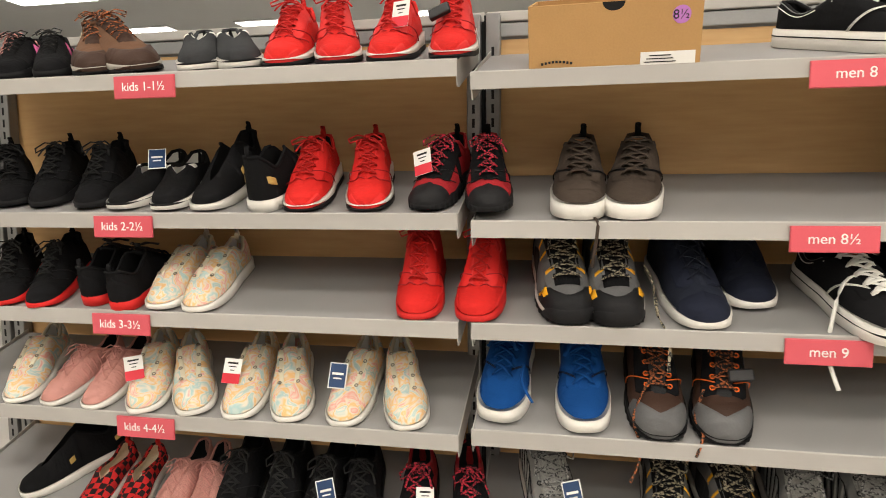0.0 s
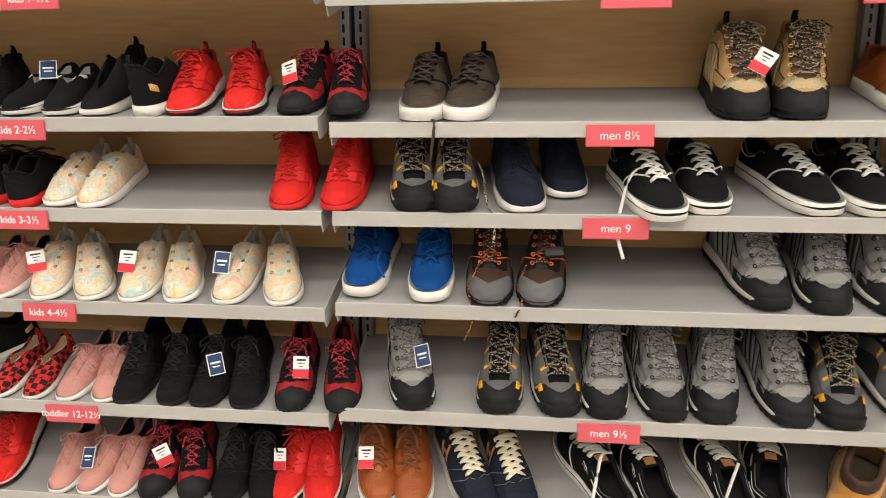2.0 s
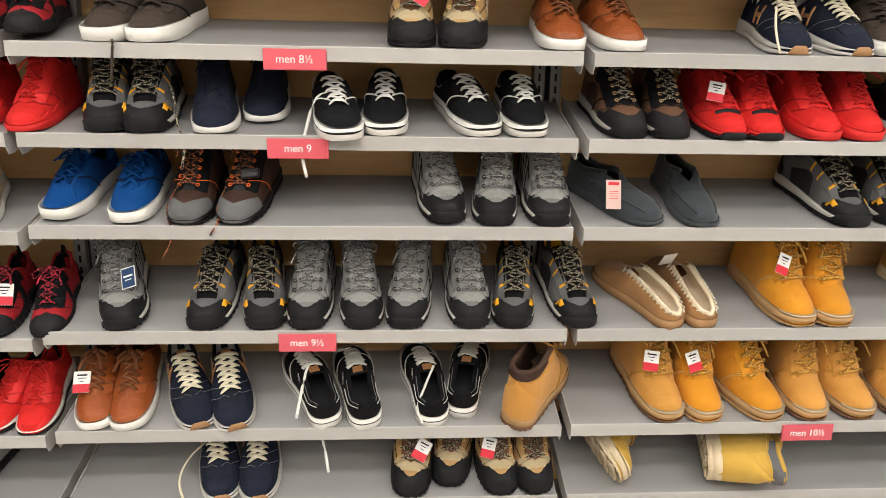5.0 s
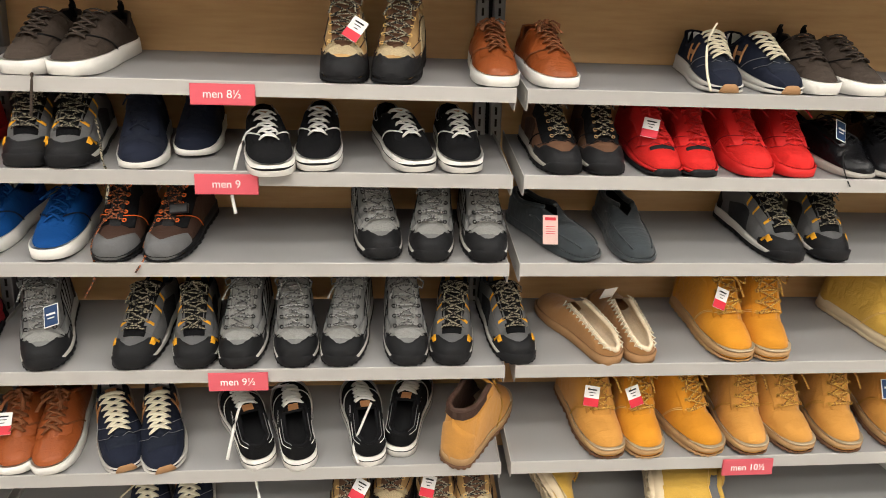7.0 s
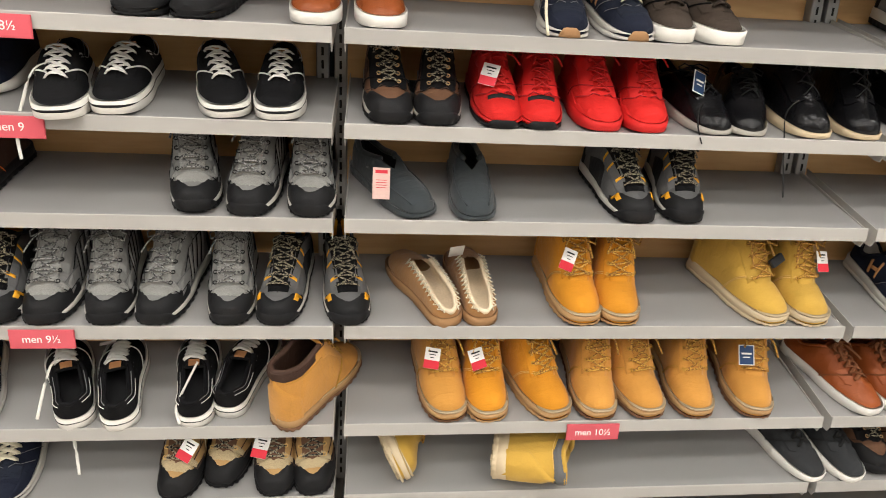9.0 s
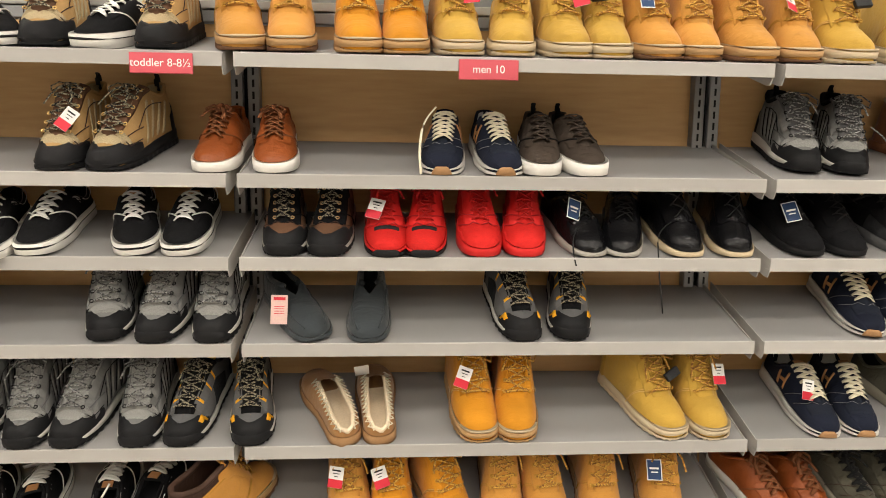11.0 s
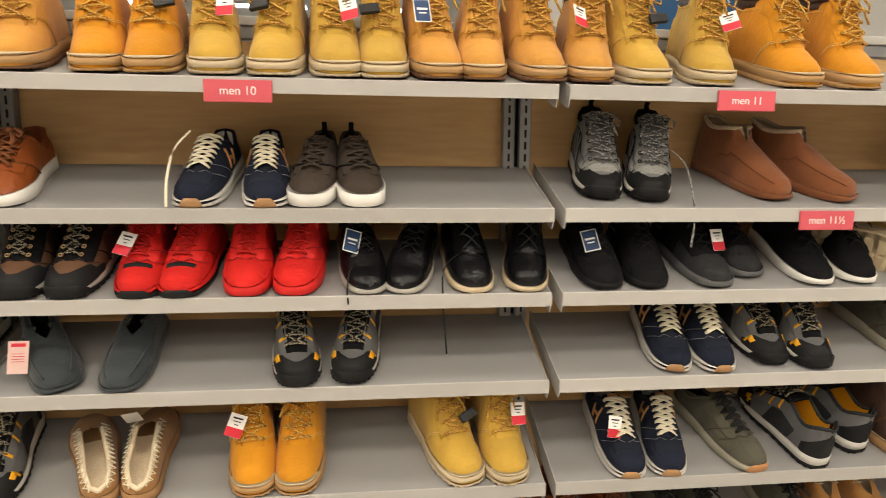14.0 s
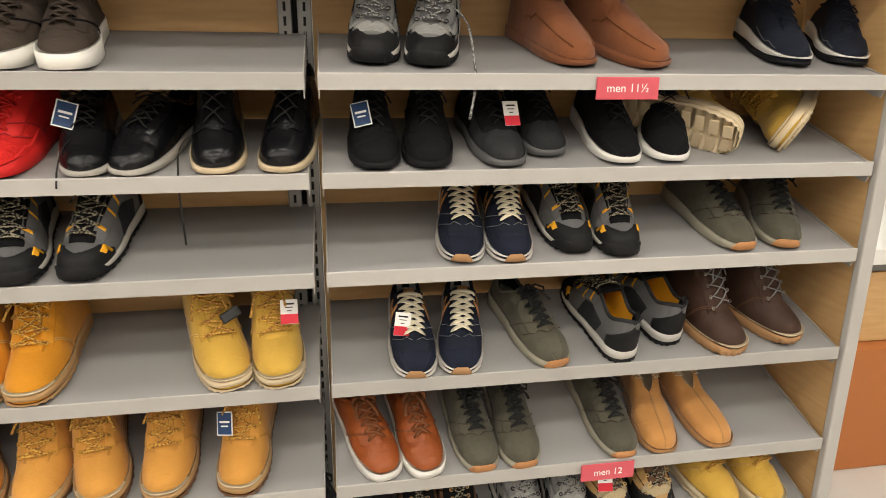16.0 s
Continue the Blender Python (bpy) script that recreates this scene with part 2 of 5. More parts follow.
def tube(points, r, sides=6, flat=1.0):
    """Vertices and faces of a tube along points; flat squashes it like a flat lace."""
    pts = [Vector(p) for p in points]
    verts, faces = [], []
    for i, p in enumerate(pts):
        d = (pts[min(i + 1, len(pts) - 1)] - pts[max(i - 1, 0)]).normalized()
        up = Vector((0, 0, 1)) if abs(d.z) < 0.9 else Vector((0, 1, 0))
        a = d.cross(up).normalized()
        b = a.cross(d)
        for k in range(sides):
            t = 2 * math.pi * k / sides
            verts.append(p + a * (r * math.cos(t)) + b * (r * flat * math.sin(t)))
    for i in range(len(pts) - 1):
        for k in range(sides):
            faces.append([i * sides + k, i * sides + (k + 1) % sides, (i + 1) * sides + (k + 1) % sides, (i + 1) * sides + k])
    faces += [list(range(sides))[::-1], [(len(pts) - 1) * sides + k for k in range(sides)]]
    return verts, faces


def join(chunks):
    verts, faces = [], []
    for v, f in chunks:
        o = len(verts)
        verts += list(v)
        faces += [[i + o for i in q] for q in f]
    return verts, faces


def lettering(text, size, mat, parent, m, name="lettering"):
    cu = bpy.data.curves.new("letters", "FONT")
    cu.body, cu.size, cu.extrude, cu.align_x, cu.align_y = text, size, 0.0004, "CENTER", "CENTER"
    ob = bpy.data.objects.new("letters", cu)
    scene.collection.objects.link(ob)
    bpy.context.view_layer.update()
    me = bpy.data.meshes.new_from_object(ob.evaluated_get(bpy.context.evaluated_depsgraph_get()))
    bpy.data.objects.remove(ob)
    me.materials.clear()
    me.materials.append(MAT[mat])
    return child(name, me, parent, "", m)


# ---- the shelving ----
BAY = 1.22
LIP_Z = {1: 1.581, 2: 1.323, 3: 1.139, 4: 0.941, 5: 0.697, 6: 0.451, 7: 0.259}
KIDS_LIFT = {1: 0.024, 2: 0.013, 3: 0.0, 4: -0.014, 5: -0.016, 6: -0.010, 7: -0.006}
BAYS = {"kids": -BAY, "men_8": 0.0, "men_10": BAY, "men_11": 2 * BAY}
DEPTH, RISE, FACE = 0.285, 0.088, 0.031
SLOPE = math.degrees(math.atan2(RISE, DEPTH - 0.004))
BACK = 0.31


def lip_height(level, kids):
    """The kids' bay hangs on other slots than the men's bays."""
    return LIP_Z[level] + (KIDS_LIFT[level] if kids else 0.0)


def shelf(x0, level):
    """A sloped steel shelf with a front lip, side flanges and bracket ends."""
    z = lip_height(level, x0 < 0)
    a, b = x0 + 0.012, x0 + BAY - 0.012
    top = tagged(new("shoe_shelf"), "sloping grey painted steel shoe shelf with a front lip", "shelf", "shelves of the shoe rack")
    zs = z + FACE - 0.006
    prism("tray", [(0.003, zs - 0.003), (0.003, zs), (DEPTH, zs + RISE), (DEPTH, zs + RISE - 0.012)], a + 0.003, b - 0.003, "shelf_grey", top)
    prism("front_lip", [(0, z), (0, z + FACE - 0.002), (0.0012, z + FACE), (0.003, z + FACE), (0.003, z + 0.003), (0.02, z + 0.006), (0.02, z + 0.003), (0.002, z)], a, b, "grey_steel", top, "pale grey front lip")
    for x in (a + 0.0005, b - 0.0025):
        prism("side_flange", [(0.004, z - 0.001), (0.004, zs + 0.002), (DEPTH, zs + RISE + 0.010), (DEPTH, zs + RISE - 0.035), (0.03, z - 0.014), (0.012, z - 0.016)], x, x + 0.002, "grey_steel", top)
    return top


def upright(x):
    """A slotted steel post."""
    ob = tagged(new("shelf_upright"), "slotted grey steel upright holding shelf brackets", "shelf upright", "uprights of the shoe rack")
    for s in (-1, 1):
        box("post", x + s * 0.021, BACK - 0.022, 0.94, 0.030, 0.03, 1.68, "upright_steel", ob, bevel=0.003)
    # black filler paints the shade in the gap between the post halves
    box("post_web", x, BACK - 0.012, 0.94, 0.014, 0.012, 1.68, "hollow_shade", ob, bevel=0)
    # flat black quads on the uncut post draw the shade in its slots
    sv, sf = [], []
    for k in range(52):
        z = 0.16 + k * 0.03
        for s in (-1, 1):
            o = len(sv)
            cx, y = x + s * 0.021, BACK - 0.0375
            sv += [(cx - 0.003, y, z), (cx + 0.003, y, z), (cx + 0.003, y, z + 0.019), (cx - 0.003, y, z + 0.019)]
            sf.append([o, o + 1, o + 2, o + 3])
    tagged(child("slots", mesh_from("slots", sv, sf, "hollow_shade", False), ob), "flat black marks for the shade in slots punched in the steel", kind="stuff")


for bay, x0 in BAYS.items():
    for level in LIP_Z:
        shelf(x0, level)
    back = tagged(box("back_panel", x0 + BAY / 2, BACK, 0.93, BAY - 0.004, 0.012, 1.6, "wood"), "light wood laminate back panel of the shoe rack", "back panel", "back panels of the rack")
    rail = tagged(new("top_rail"), "grey steel rail capping the rack's back panel", "rail", "top rails of the rack")
    box("rail", x0 + BAY / 2, BACK, 1.748, BAY - 0.003, 0.03, 0.03, "upright_steel", rail, bevel=0.003)
    box("cap", x0 + BAY / 2, BACK + 0.004, 1.776, BAY - 0.003, 0.045, 0.022, "grey_steel", rail, bevel=0.003)
    tagged(box("base_plinth", x0 + BAY / 2, 0.17, 0.07, BAY - 0.003, 0.30, 0.14, "upright_steel"), "dark grey steel plinth under the lowest shelf", "plinth", "plinths of the rack")
for x in (-1.245, -0.003, 1.190, 2.405):
    upright(x)

end = tagged(new("end_panel"), "wood laminate end panel with a grey steel front edge", "end panel")
box("board", 3 * BAY + 0.012, 0.165, 0.89, 0.018, 0.30, 1.78, "wood", end)
box("edge_post", 3 * BAY + 0.014, 0.004, 0.90, 0.034, 0.022, 1.80, "grey_steel", end, "grey steel edge post", 0.004)
end2 = tagged(box("end_panel", -BAY - 0.7, 0.165, 0.89, 0.02, 0.30, 1.78, "wood"), "wood laminate end panel of the shoe rack", "end panel")

# ---- the shop round the rack ----
tagged(box("floor", 0, 0, -0.05, 24, 24, 0.1, "floor_vinyl", bevel=0), "pale vinyl shop floor", "floor", kind="structure")
tagged(box("ceiling", 0, 0, CEILING + 0.05, 24, 24, 0.1, "ceiling_white", bevel=0), "white suspended shop ceiling", "ceiling", kind="structure")
for nm, cx, cy, sx, sy in (("wall_north", 0, 12.05, 24, 0.1), ("wall_south", 0, -8.05, 24, 0.1), ("wall_east", 12.05, 0, 0.1, 24), ("wall_west", -12.05, 0, 0.1, 24)):
    tagged(box(nm, cx, cy, CEILING / 2, sx, sy, CEILING, "wall_white", bevel=0), "white painted shop wall", "wall", kind="structure")
for ix in range(-3, 5):
    for iy in range(-4, 7):
        x, y = ix * 2.4 + 0.4, iy * 1.8 - 0.5
        fix = tagged(new("ceiling_light"), "recessed white fluorescent ceiling panel, lit", "ceiling light", "ceiling lights")
        box("frame", x, y, CEILING - 0.012, 1.26, 0.34, 0.02, "ceiling_white", fix)
        box("diffuser", x, y, CEILING - 0.026, 1.2, 0.28, 0.008, "panel_glow", fix, bevel=0)
for ix in range(-1, 3):
    for iy in range(-3, 1):
        li = bpy.data.lights.new("panel_lamp", "AREA")
        li.shape, li.size, li.size_y, li.energy, li.color = "RECTANGLE", 1.4, 0.6, PANEL_POWER * (0.4 if iy == 0 else 1.0), (1.0, 0.92, 0.81)
        lo = new("panel_lamp", li)
        lo.matrix_world = pose(ix * 2.4 + 0.4, iy * 1.8 - 0.5, CEILING - 0.04)

# unseen rack, added across the aisle behind the walker to close the shop
far = tagged(new("aisle_rack"), "plain unseen rack added to close the far side of the aisle", "rack")
box("back_board", 1.2, -6.4, 0.9, 6.0, 0.05, 1.8, "wood", far)
for k in range(6):
    box("shelf_board", 1.2, -6.25, 0.25 + k * 0.26, 6.0, 0.28, 0.02, "shelf_grey", far)

# banner on the far wall
tagged(box("wall_partition", 6.221, 4.560, 1.95, 5.558, 0.1, 3.9, "wall_white", bevel=0), "white partition wall behind the rack", "wall", kind="structure")
banner = tagged(box("wall_banner", 4.941, 4.500, 2.700, 1.609, 0.02, 0.801, "banner_blue"), "blue shop banner with white lettering on the wall", "banner")
lettering("GET IT", 0.19, "paper_white", banner, pose(4.671, 4.488, 3.052, 90, 0, 0))
lettering("LATER", 0.19, "paper_white", banner, pose(5.083, 4.488, 2.949, 90, 0, 0))

# display cabinet past the end of the rack
cab = tagged(new("display_cabinet"), "orange-brown laminate display cabinet with a pale wood top section", "cabinet")
box("body", 4.60, 0.86, 0.232, 0.92, 0.76, 0.46, "orange_board", cab)
box("upper_section", 4.62, 0.89, 0.59, 0.88, 0.70, 0.25, "wood", cab)
# solid dark slab stands for the shaded gap below the white top
box("dark_gap", 4.62, 0.89, 0.74, 0.86, 0.68, 0.05, "upright_steel", cab)
box("white_top", 4.60, 0.86, 0.79, 0.94, 0.78, 0.05, "wall_white", cab)


# ---- shoes ----
def curve(pts):
    xs, ys = [p[0] for p in pts], [p[1] for p in pts]

    def f(s):
        s = min(max(s, xs[0]), xs[-1])
        for i in range(len(xs) - 1):
            if s <= xs[i + 1]:
                u = (s - xs[i]) / (xs[i + 1] - xs[i])
                u = u * u * (3 - 2 * u)
                return ys[i] + (ys[i + 1] - ys[i]) * u
        return ys[-1]
    return f


def bent(pts):
    """A smooth line through the points, with no flat steps."""
    xs, ys = [p[0] for p in pts], [p[1] for p in pts]

    def f(s):
        s = min(max(s, xs[0]), xs[-1])
        i = 0
        while i < len(xs) - 2 and s > xs[i + 1]:
            i += 1
        h = xs[i + 1] - xs[i]
        u = (s - xs[i]) / h

        def slope(j):
            a, b = max(j - 1, 0), min(j + 1, len(xs) - 1)
            return (ys[b] - ys[a]) / (xs[b] - xs[a])
        m0, m1 = slope(i) * h * 0.8, slope(i + 1) * h * 0.8
        return ys[i] * (2 * u ** 3 - 3 * u * u + 1) + m0 * (u ** 3 - 2 * u * u + u) + ys[i + 1] * (3 * u * u - 2 * u ** 3) + m1 * (u ** 3 - u * u)
    return f


PLAN = curve([(0, 0.88), (0.32, 1.0), (0.62, 0.80), (0.85, 0.76), (1.0, 0.74)])


class Last:
    """The foot shape of one shoe: toe tip at y = 0, heel at y = length."""

    def __init__(self, length, width, sole, toe, vamp, front, side, heel, throat=0.235, mouth=0.57, square=2.2, bend=1.0, gapw=1.0):
        self.gapw = gapw
        self.n, self.w, self.sole = length, width / 2, sole
        self.throat, self.mouth, self.square, self.bend = throat, mouth, square, bend
        self.top = bent([(0, toe * 0.5), (0.04, toe * 0.8), (0.15, toe), (throat, vamp), ((throat + mouth) / 2, (vamp + front) / 2), (mouth, front), (0.80, side), (0.97, heel), (1.0, heel)])
        self.gap = curve([(throat, 0.0), (throat + 0.03, 0.011 * gapw), (mouth - 0.03, 0.015 * gapw), (mouth + 0.06, width * 0.24), (0.82, width * 0.25), (0.97, width * 0.16), (1.0, 0.001)])
        self.tall = front > 0.1

    def normal(self, s):
        d = (self.top(s + 0.01) - self.top(s - 0.01)) / (0.02 * self.n)
        return Vector((0, -d, 1)).normalized()

    def ridge(self, s, x=0.0, lift=0.0):
        """A point over the middle of the instep."""
        return Vector((self.mid(s) + x, s * self.n, self.top(s))) + self.normal(s) * lift

    def half(self, s, grow=0.0):
        r = PLAN(s)
        if s < 0.22:
            r *= max(0.0, 1 - ((0.22 - s) / 0.22) ** (self.square + 0.25)) ** (1 / (self.square + 0.25))
        if s > 0.86:
            r *= max(0.0, 1 - ((s - 0.86) / 0.14) ** 2.2) ** (1 / 2.2)
        return max(0.0, r * self.w + (grow if 0 < s < 1 else 0))

    def mid(self, s):
        return self.bend * 0.008 * math.cos(s * math.pi * 1.1)

    def at(self, s, v, side, off=0.0):
        """A point of the upper: s from toe to heel, v from sole (0) to the top line (1)."""
        w, h = self.half(s), self.top(s)
        g = min(self.gap(s), w * 0.8) if s > self.throat else 0.0
        e = 0.8 if s < 0.3 else 0.8 - 0.38 * min(1, (s - 0.3) / 0.35)
        t = v * math.pi / 2
        c, q = max(0.0, math.cos(t)) ** e, math.sin(t) ** 0.92
        if self.tall and s > self.throat:
            q = v
            c = max(0.0, 1 - v ** 2.6 * (0.72 if s > self.mouth else 1.0))
        x, z = g + (w - g) * c, (h - self.sole) * q
        nx, nz = c * 0.9 + 0.1, math.sin(t)
        y = s * self.n
        base = self.sole - 0.003 - 0.6 * self.sole * max(0, (0.4 - s) / 0.4)
        z = (h - base - 0.003) * q
        if s < 0.12:
            y -= off * (0.12 - s) / 0.12 * math.cos(t * 0.7)
        if self.throat < s < self.mouth:
            y += self.normal(s).y * off
        if s > 0.9:
            y += off * (s - 0.9) / 0.1
        return Vector((self.mid(s) + side * (x + off * nx * min(1.0, x / 0.004)), y, base + z + off * nz))


def stations(a=0.0, b=1.0, n=26):
    out = []
    for i in range(n + 1):
        u = i / n
        if a == 0.0 and b == 1.0:
            u = 0.5 - 0.5 * math.cos(math.pi * u)
        out.append(a + (b - a) * u)
    return out


def shell(last, n=30, m=9):
    verts, faces = [], []
    st = stations(n=n)
    for side in (-1, 1):
        o = len(verts)
        for s in st:
            for j in range(m + 1):
                verts.append(last.at(s, j / m, side))
        for i in range(n):
            for j in range(m):
                q = [o + i * (m + 1) + j, o + (i + 1) * (m + 1) + j, o + (i + 1) * (m + 1) + j + 1, o + i * (m + 1) + j + 1]
                faces.append(q if side < 0 else q[::-1])
    return verts, faces


def overlay(last, s0, s1, v0, v1, sides=(-1, 1), off=0.0022, n=10, m=9, slant=0.0):
    """A raised panel on the upper with turned-down edges."""
    verts, faces = [], []
    for side in sides:
        o = len(verts)
        for i in range(n + 1):
            for j in range(m + 1):
                f = j / m
                v = (v0(i / n) if callable(v0) else v0) * (1 - f) + (v1(i / n) if callable(v1) else v1) * f
                u = i / n
                if s0 == 0 and n > 3:
                    u = u ** 2.2
                if s1 == 1:
                    u = 1 - (1 - u) ** 2.2
                s = min(max(s0 + (s1 - s0) * u + slant * f, 0), 1)
                edge = i in (0, n) or j in (0, m)
                verts.append(last.at(s, v, side, -0.001 if edge and not (s <= 0 or s >= 1) and not (v >= 1 and s < last.throat) else off))
        for i in range(n):
            for j in range(m):
                q = [o + i * (m + 1) + j, o + (i + 1) * (m + 1) + j, o + (i + 1) * (m + 1) + j + 1, o + i * (m + 1) + j + 1]
                faces.append(q if side < 0 else q[::-1])
    return verts, faces


def inside(last, n=16, m=5):
    """The lining and insole seen through the mouth."""
    verts, faces = [], []
    st = stations(last.throat + 0.02, 0.995, n)
    wide = 2 * m + 1
    for s in st:
        g = min(last.gap(s), last.half(s) * 0.8)
        h, w = last.top(s), last.half(s) * 0.82
        row = []
        for j in range(m + 1):
            f = j / m
            x = g + (w - g) * math.sin(f * math.pi / 2) if f < 0.8 else w * (1 - (f - 0.8) * 1.2)
            row.append((x, h - 0.002 - (h - last.sole - 0.006) * f))
        left = [(last.mid(s) - x, s * last.n - (0.003 if s > 0.9 else 0), z) for x, z in row]
        right = [(last.mid(s) + x, s * last.n - (0.003 if s > 0.9 else 0), z) for x, z in reversed(row)]
        verts += left + right
    wide = 2 * (m + 1)
    for i in range(n):
        for j in range(wide - 1):
            faces.append([i * wide + j, (i + 1) * wide + j, (i + 1) * wide + j + 1, i * wide + j + 1])
    return verts, faces


def rim(last, r=0.004):
    pts = [last.at(s, 1.0, -1) for s in stations(last.mouth + 0.0, 0.998, 12)]
    pts += [last.at(s, 1.0, 1) for s in reversed(stations(last.mouth + 0.0, 0.998, 12))]
    return tube(pts, r, 6)


def sole_ring(last, z0, z1, grow, heel_up=0.0, lugs=0, round_edge=0.0025, spring=0.007, drop=1.0):
    """A sole slab following the plan; lugs notch its lower edge."""
    st = stations(n=70 if lugs else 30)
    loop = [(s, -1) for s in st] + [(s, 1) for s in reversed(st[1:-1])]
    verts, faces = [], []
    layers = [(z0, -round_edge), (z0 + round_edge * 0.7, 0.0), (z1 - round_edge * 0.7, 0.0), (z1, -round_edge)]
    for k, (z, g) in enumerate(layers):
        for i, (s, side) in enumerate(loop):
            notch = -0.0025 if lugs and k < 2 and (i // 2) % 2 else 0.0
            w = last.half(s, grow + g + notch)
            y = s * last.n + (s - 0.5) * 2 * (grow + g + notch) * (1 if abs(s - 0.5) > 0.4 else 0)
            ease = max(0, (0.22 - s) / 0.22) ** 1.5
            lift = spring * ease * (1 if k < 2 else 0)
            if k > 1:
                z = layers[k][0] - (1 - drop) * (z1 - z0) * max(0, (0.4 - s) / 0.4)
            zz = z + lift + (heel_up * max(0, min(1, (s - 0.45) / 0.3)) if k > 1 else 0)
            verts.append((last.mid(s) + side * w, y, zz))
    n = len(loop)
    for k in range(3):
        for i in range(n):
            faces.append([k * n + i, k * n + (i + 1) % n, (k + 1) * n + (i + 1) % n, (k + 1) * n + i])
    half = len(st)
    for k, flip in ((0, True), (3, False)):
        for i in range(half - 1):
            a, b = k * n + i, k * n + i + 1
            c, d = k * n + (n - i - 1) % n, k * n + (n - i) % n
            q = [a, b, c, d] if i > 0 else [a, b, c]
            if i == half - 2:
                q = [a, b, d]
            faces.append(q if flip else q[::-1])
    return verts, faces


def bumper(last, s1, z0, z1, grow, level=False):
    """A rubber strip round the toe, thinning towards its ends."""
    st = [s1 * (i / 14) ** 2 for i in range(14, -1, -1)]
    loop = [(s, -1) for s in st] + [(s, 1) for s in reversed(st[:-1])]
    verts, faces = [], []
    for k, f in enumerate((0.0, 0.12, 0.85, 1.0)):
        for s, side in loop:
            g = grow - (0.003 if k in (0, 3) else 0)
            top = z1 if level else z0 + (z1 - z0) * (1 - (s / s1) ** 2 * 0.75)
            w = last.half(s, g)
            verts.append((last.mid(s) + side * w, s * last.n - g * max(0, 1 - s / 0.08), z0 + (top - z0) * f + 0.002))
    n = len(loop)
    for k in range(3):
        for i in range(n - 1):
            faces.append([k * n + i, k * n + i + 1, (k + 1) * n + i + 1, (k + 1) * n + i])
    return verts, faces


def tongue(last, up=0.02, wide=0.021):
    wide *= last.gapw
    verts, faces = [], []
    n, m = 10, 6
    end = last.mouth - 0.005
    along = (last.ridge(end) - last.ridge(end - 0.02)).normalized()
    for lift in (0.0012, -0.006):
        for i in range(n + 1):
            u = i / n
            s = last.throat - 0.03 + (end - last.throat + 0.03) * min(1, u / 0.75)
            p = last.ridge(s, 0, lift - (0.003 if i == 0 else 0.0)) + along * (up * max(0, u - 0.75) / 0.25)
            for j in range(m + 1):
                f = j / m * 2 - 1
                w = wide * (0.75 + 0.45 * u)
                verts.append(p + Vector((f * w, 0, 0)) - last.normal(s) * (f * f * 0.006) - along * (0.006 * abs(f) ** 3 if i == n else 0))
    w = m + 1
    top = (n + 1) * w
    for i in range(n):
        for j in range(m):
            faces.append([i * w + j, i * w + j + 1, (i + 1) * w + j + 1, (i + 1) * w + j])
            faces.append([top + i * w + j, top + (i + 1) * w + j, top + (i + 1) * w + j + 1, top + i * w + j + 1])
    for j in range(m):
        faces.append([n * w + j, n * w + j + 1, top + n * w + j + 1, top + n * w + j])
    for i in range(n):
        faces.append([i * w, (i + 1) * w, top + (i + 1) * w, top + i * w])
        faces.append([i * w + m, top + i * w + m, top + (i + 1) * w + m, (i + 1) * w + m])
    return verts, faces


def lace_rows(last, rows):
    return [last.throat + 0.015 + (last.mouth - last.throat - 0.03) * k / (rows - 1) for k in range(rows)]


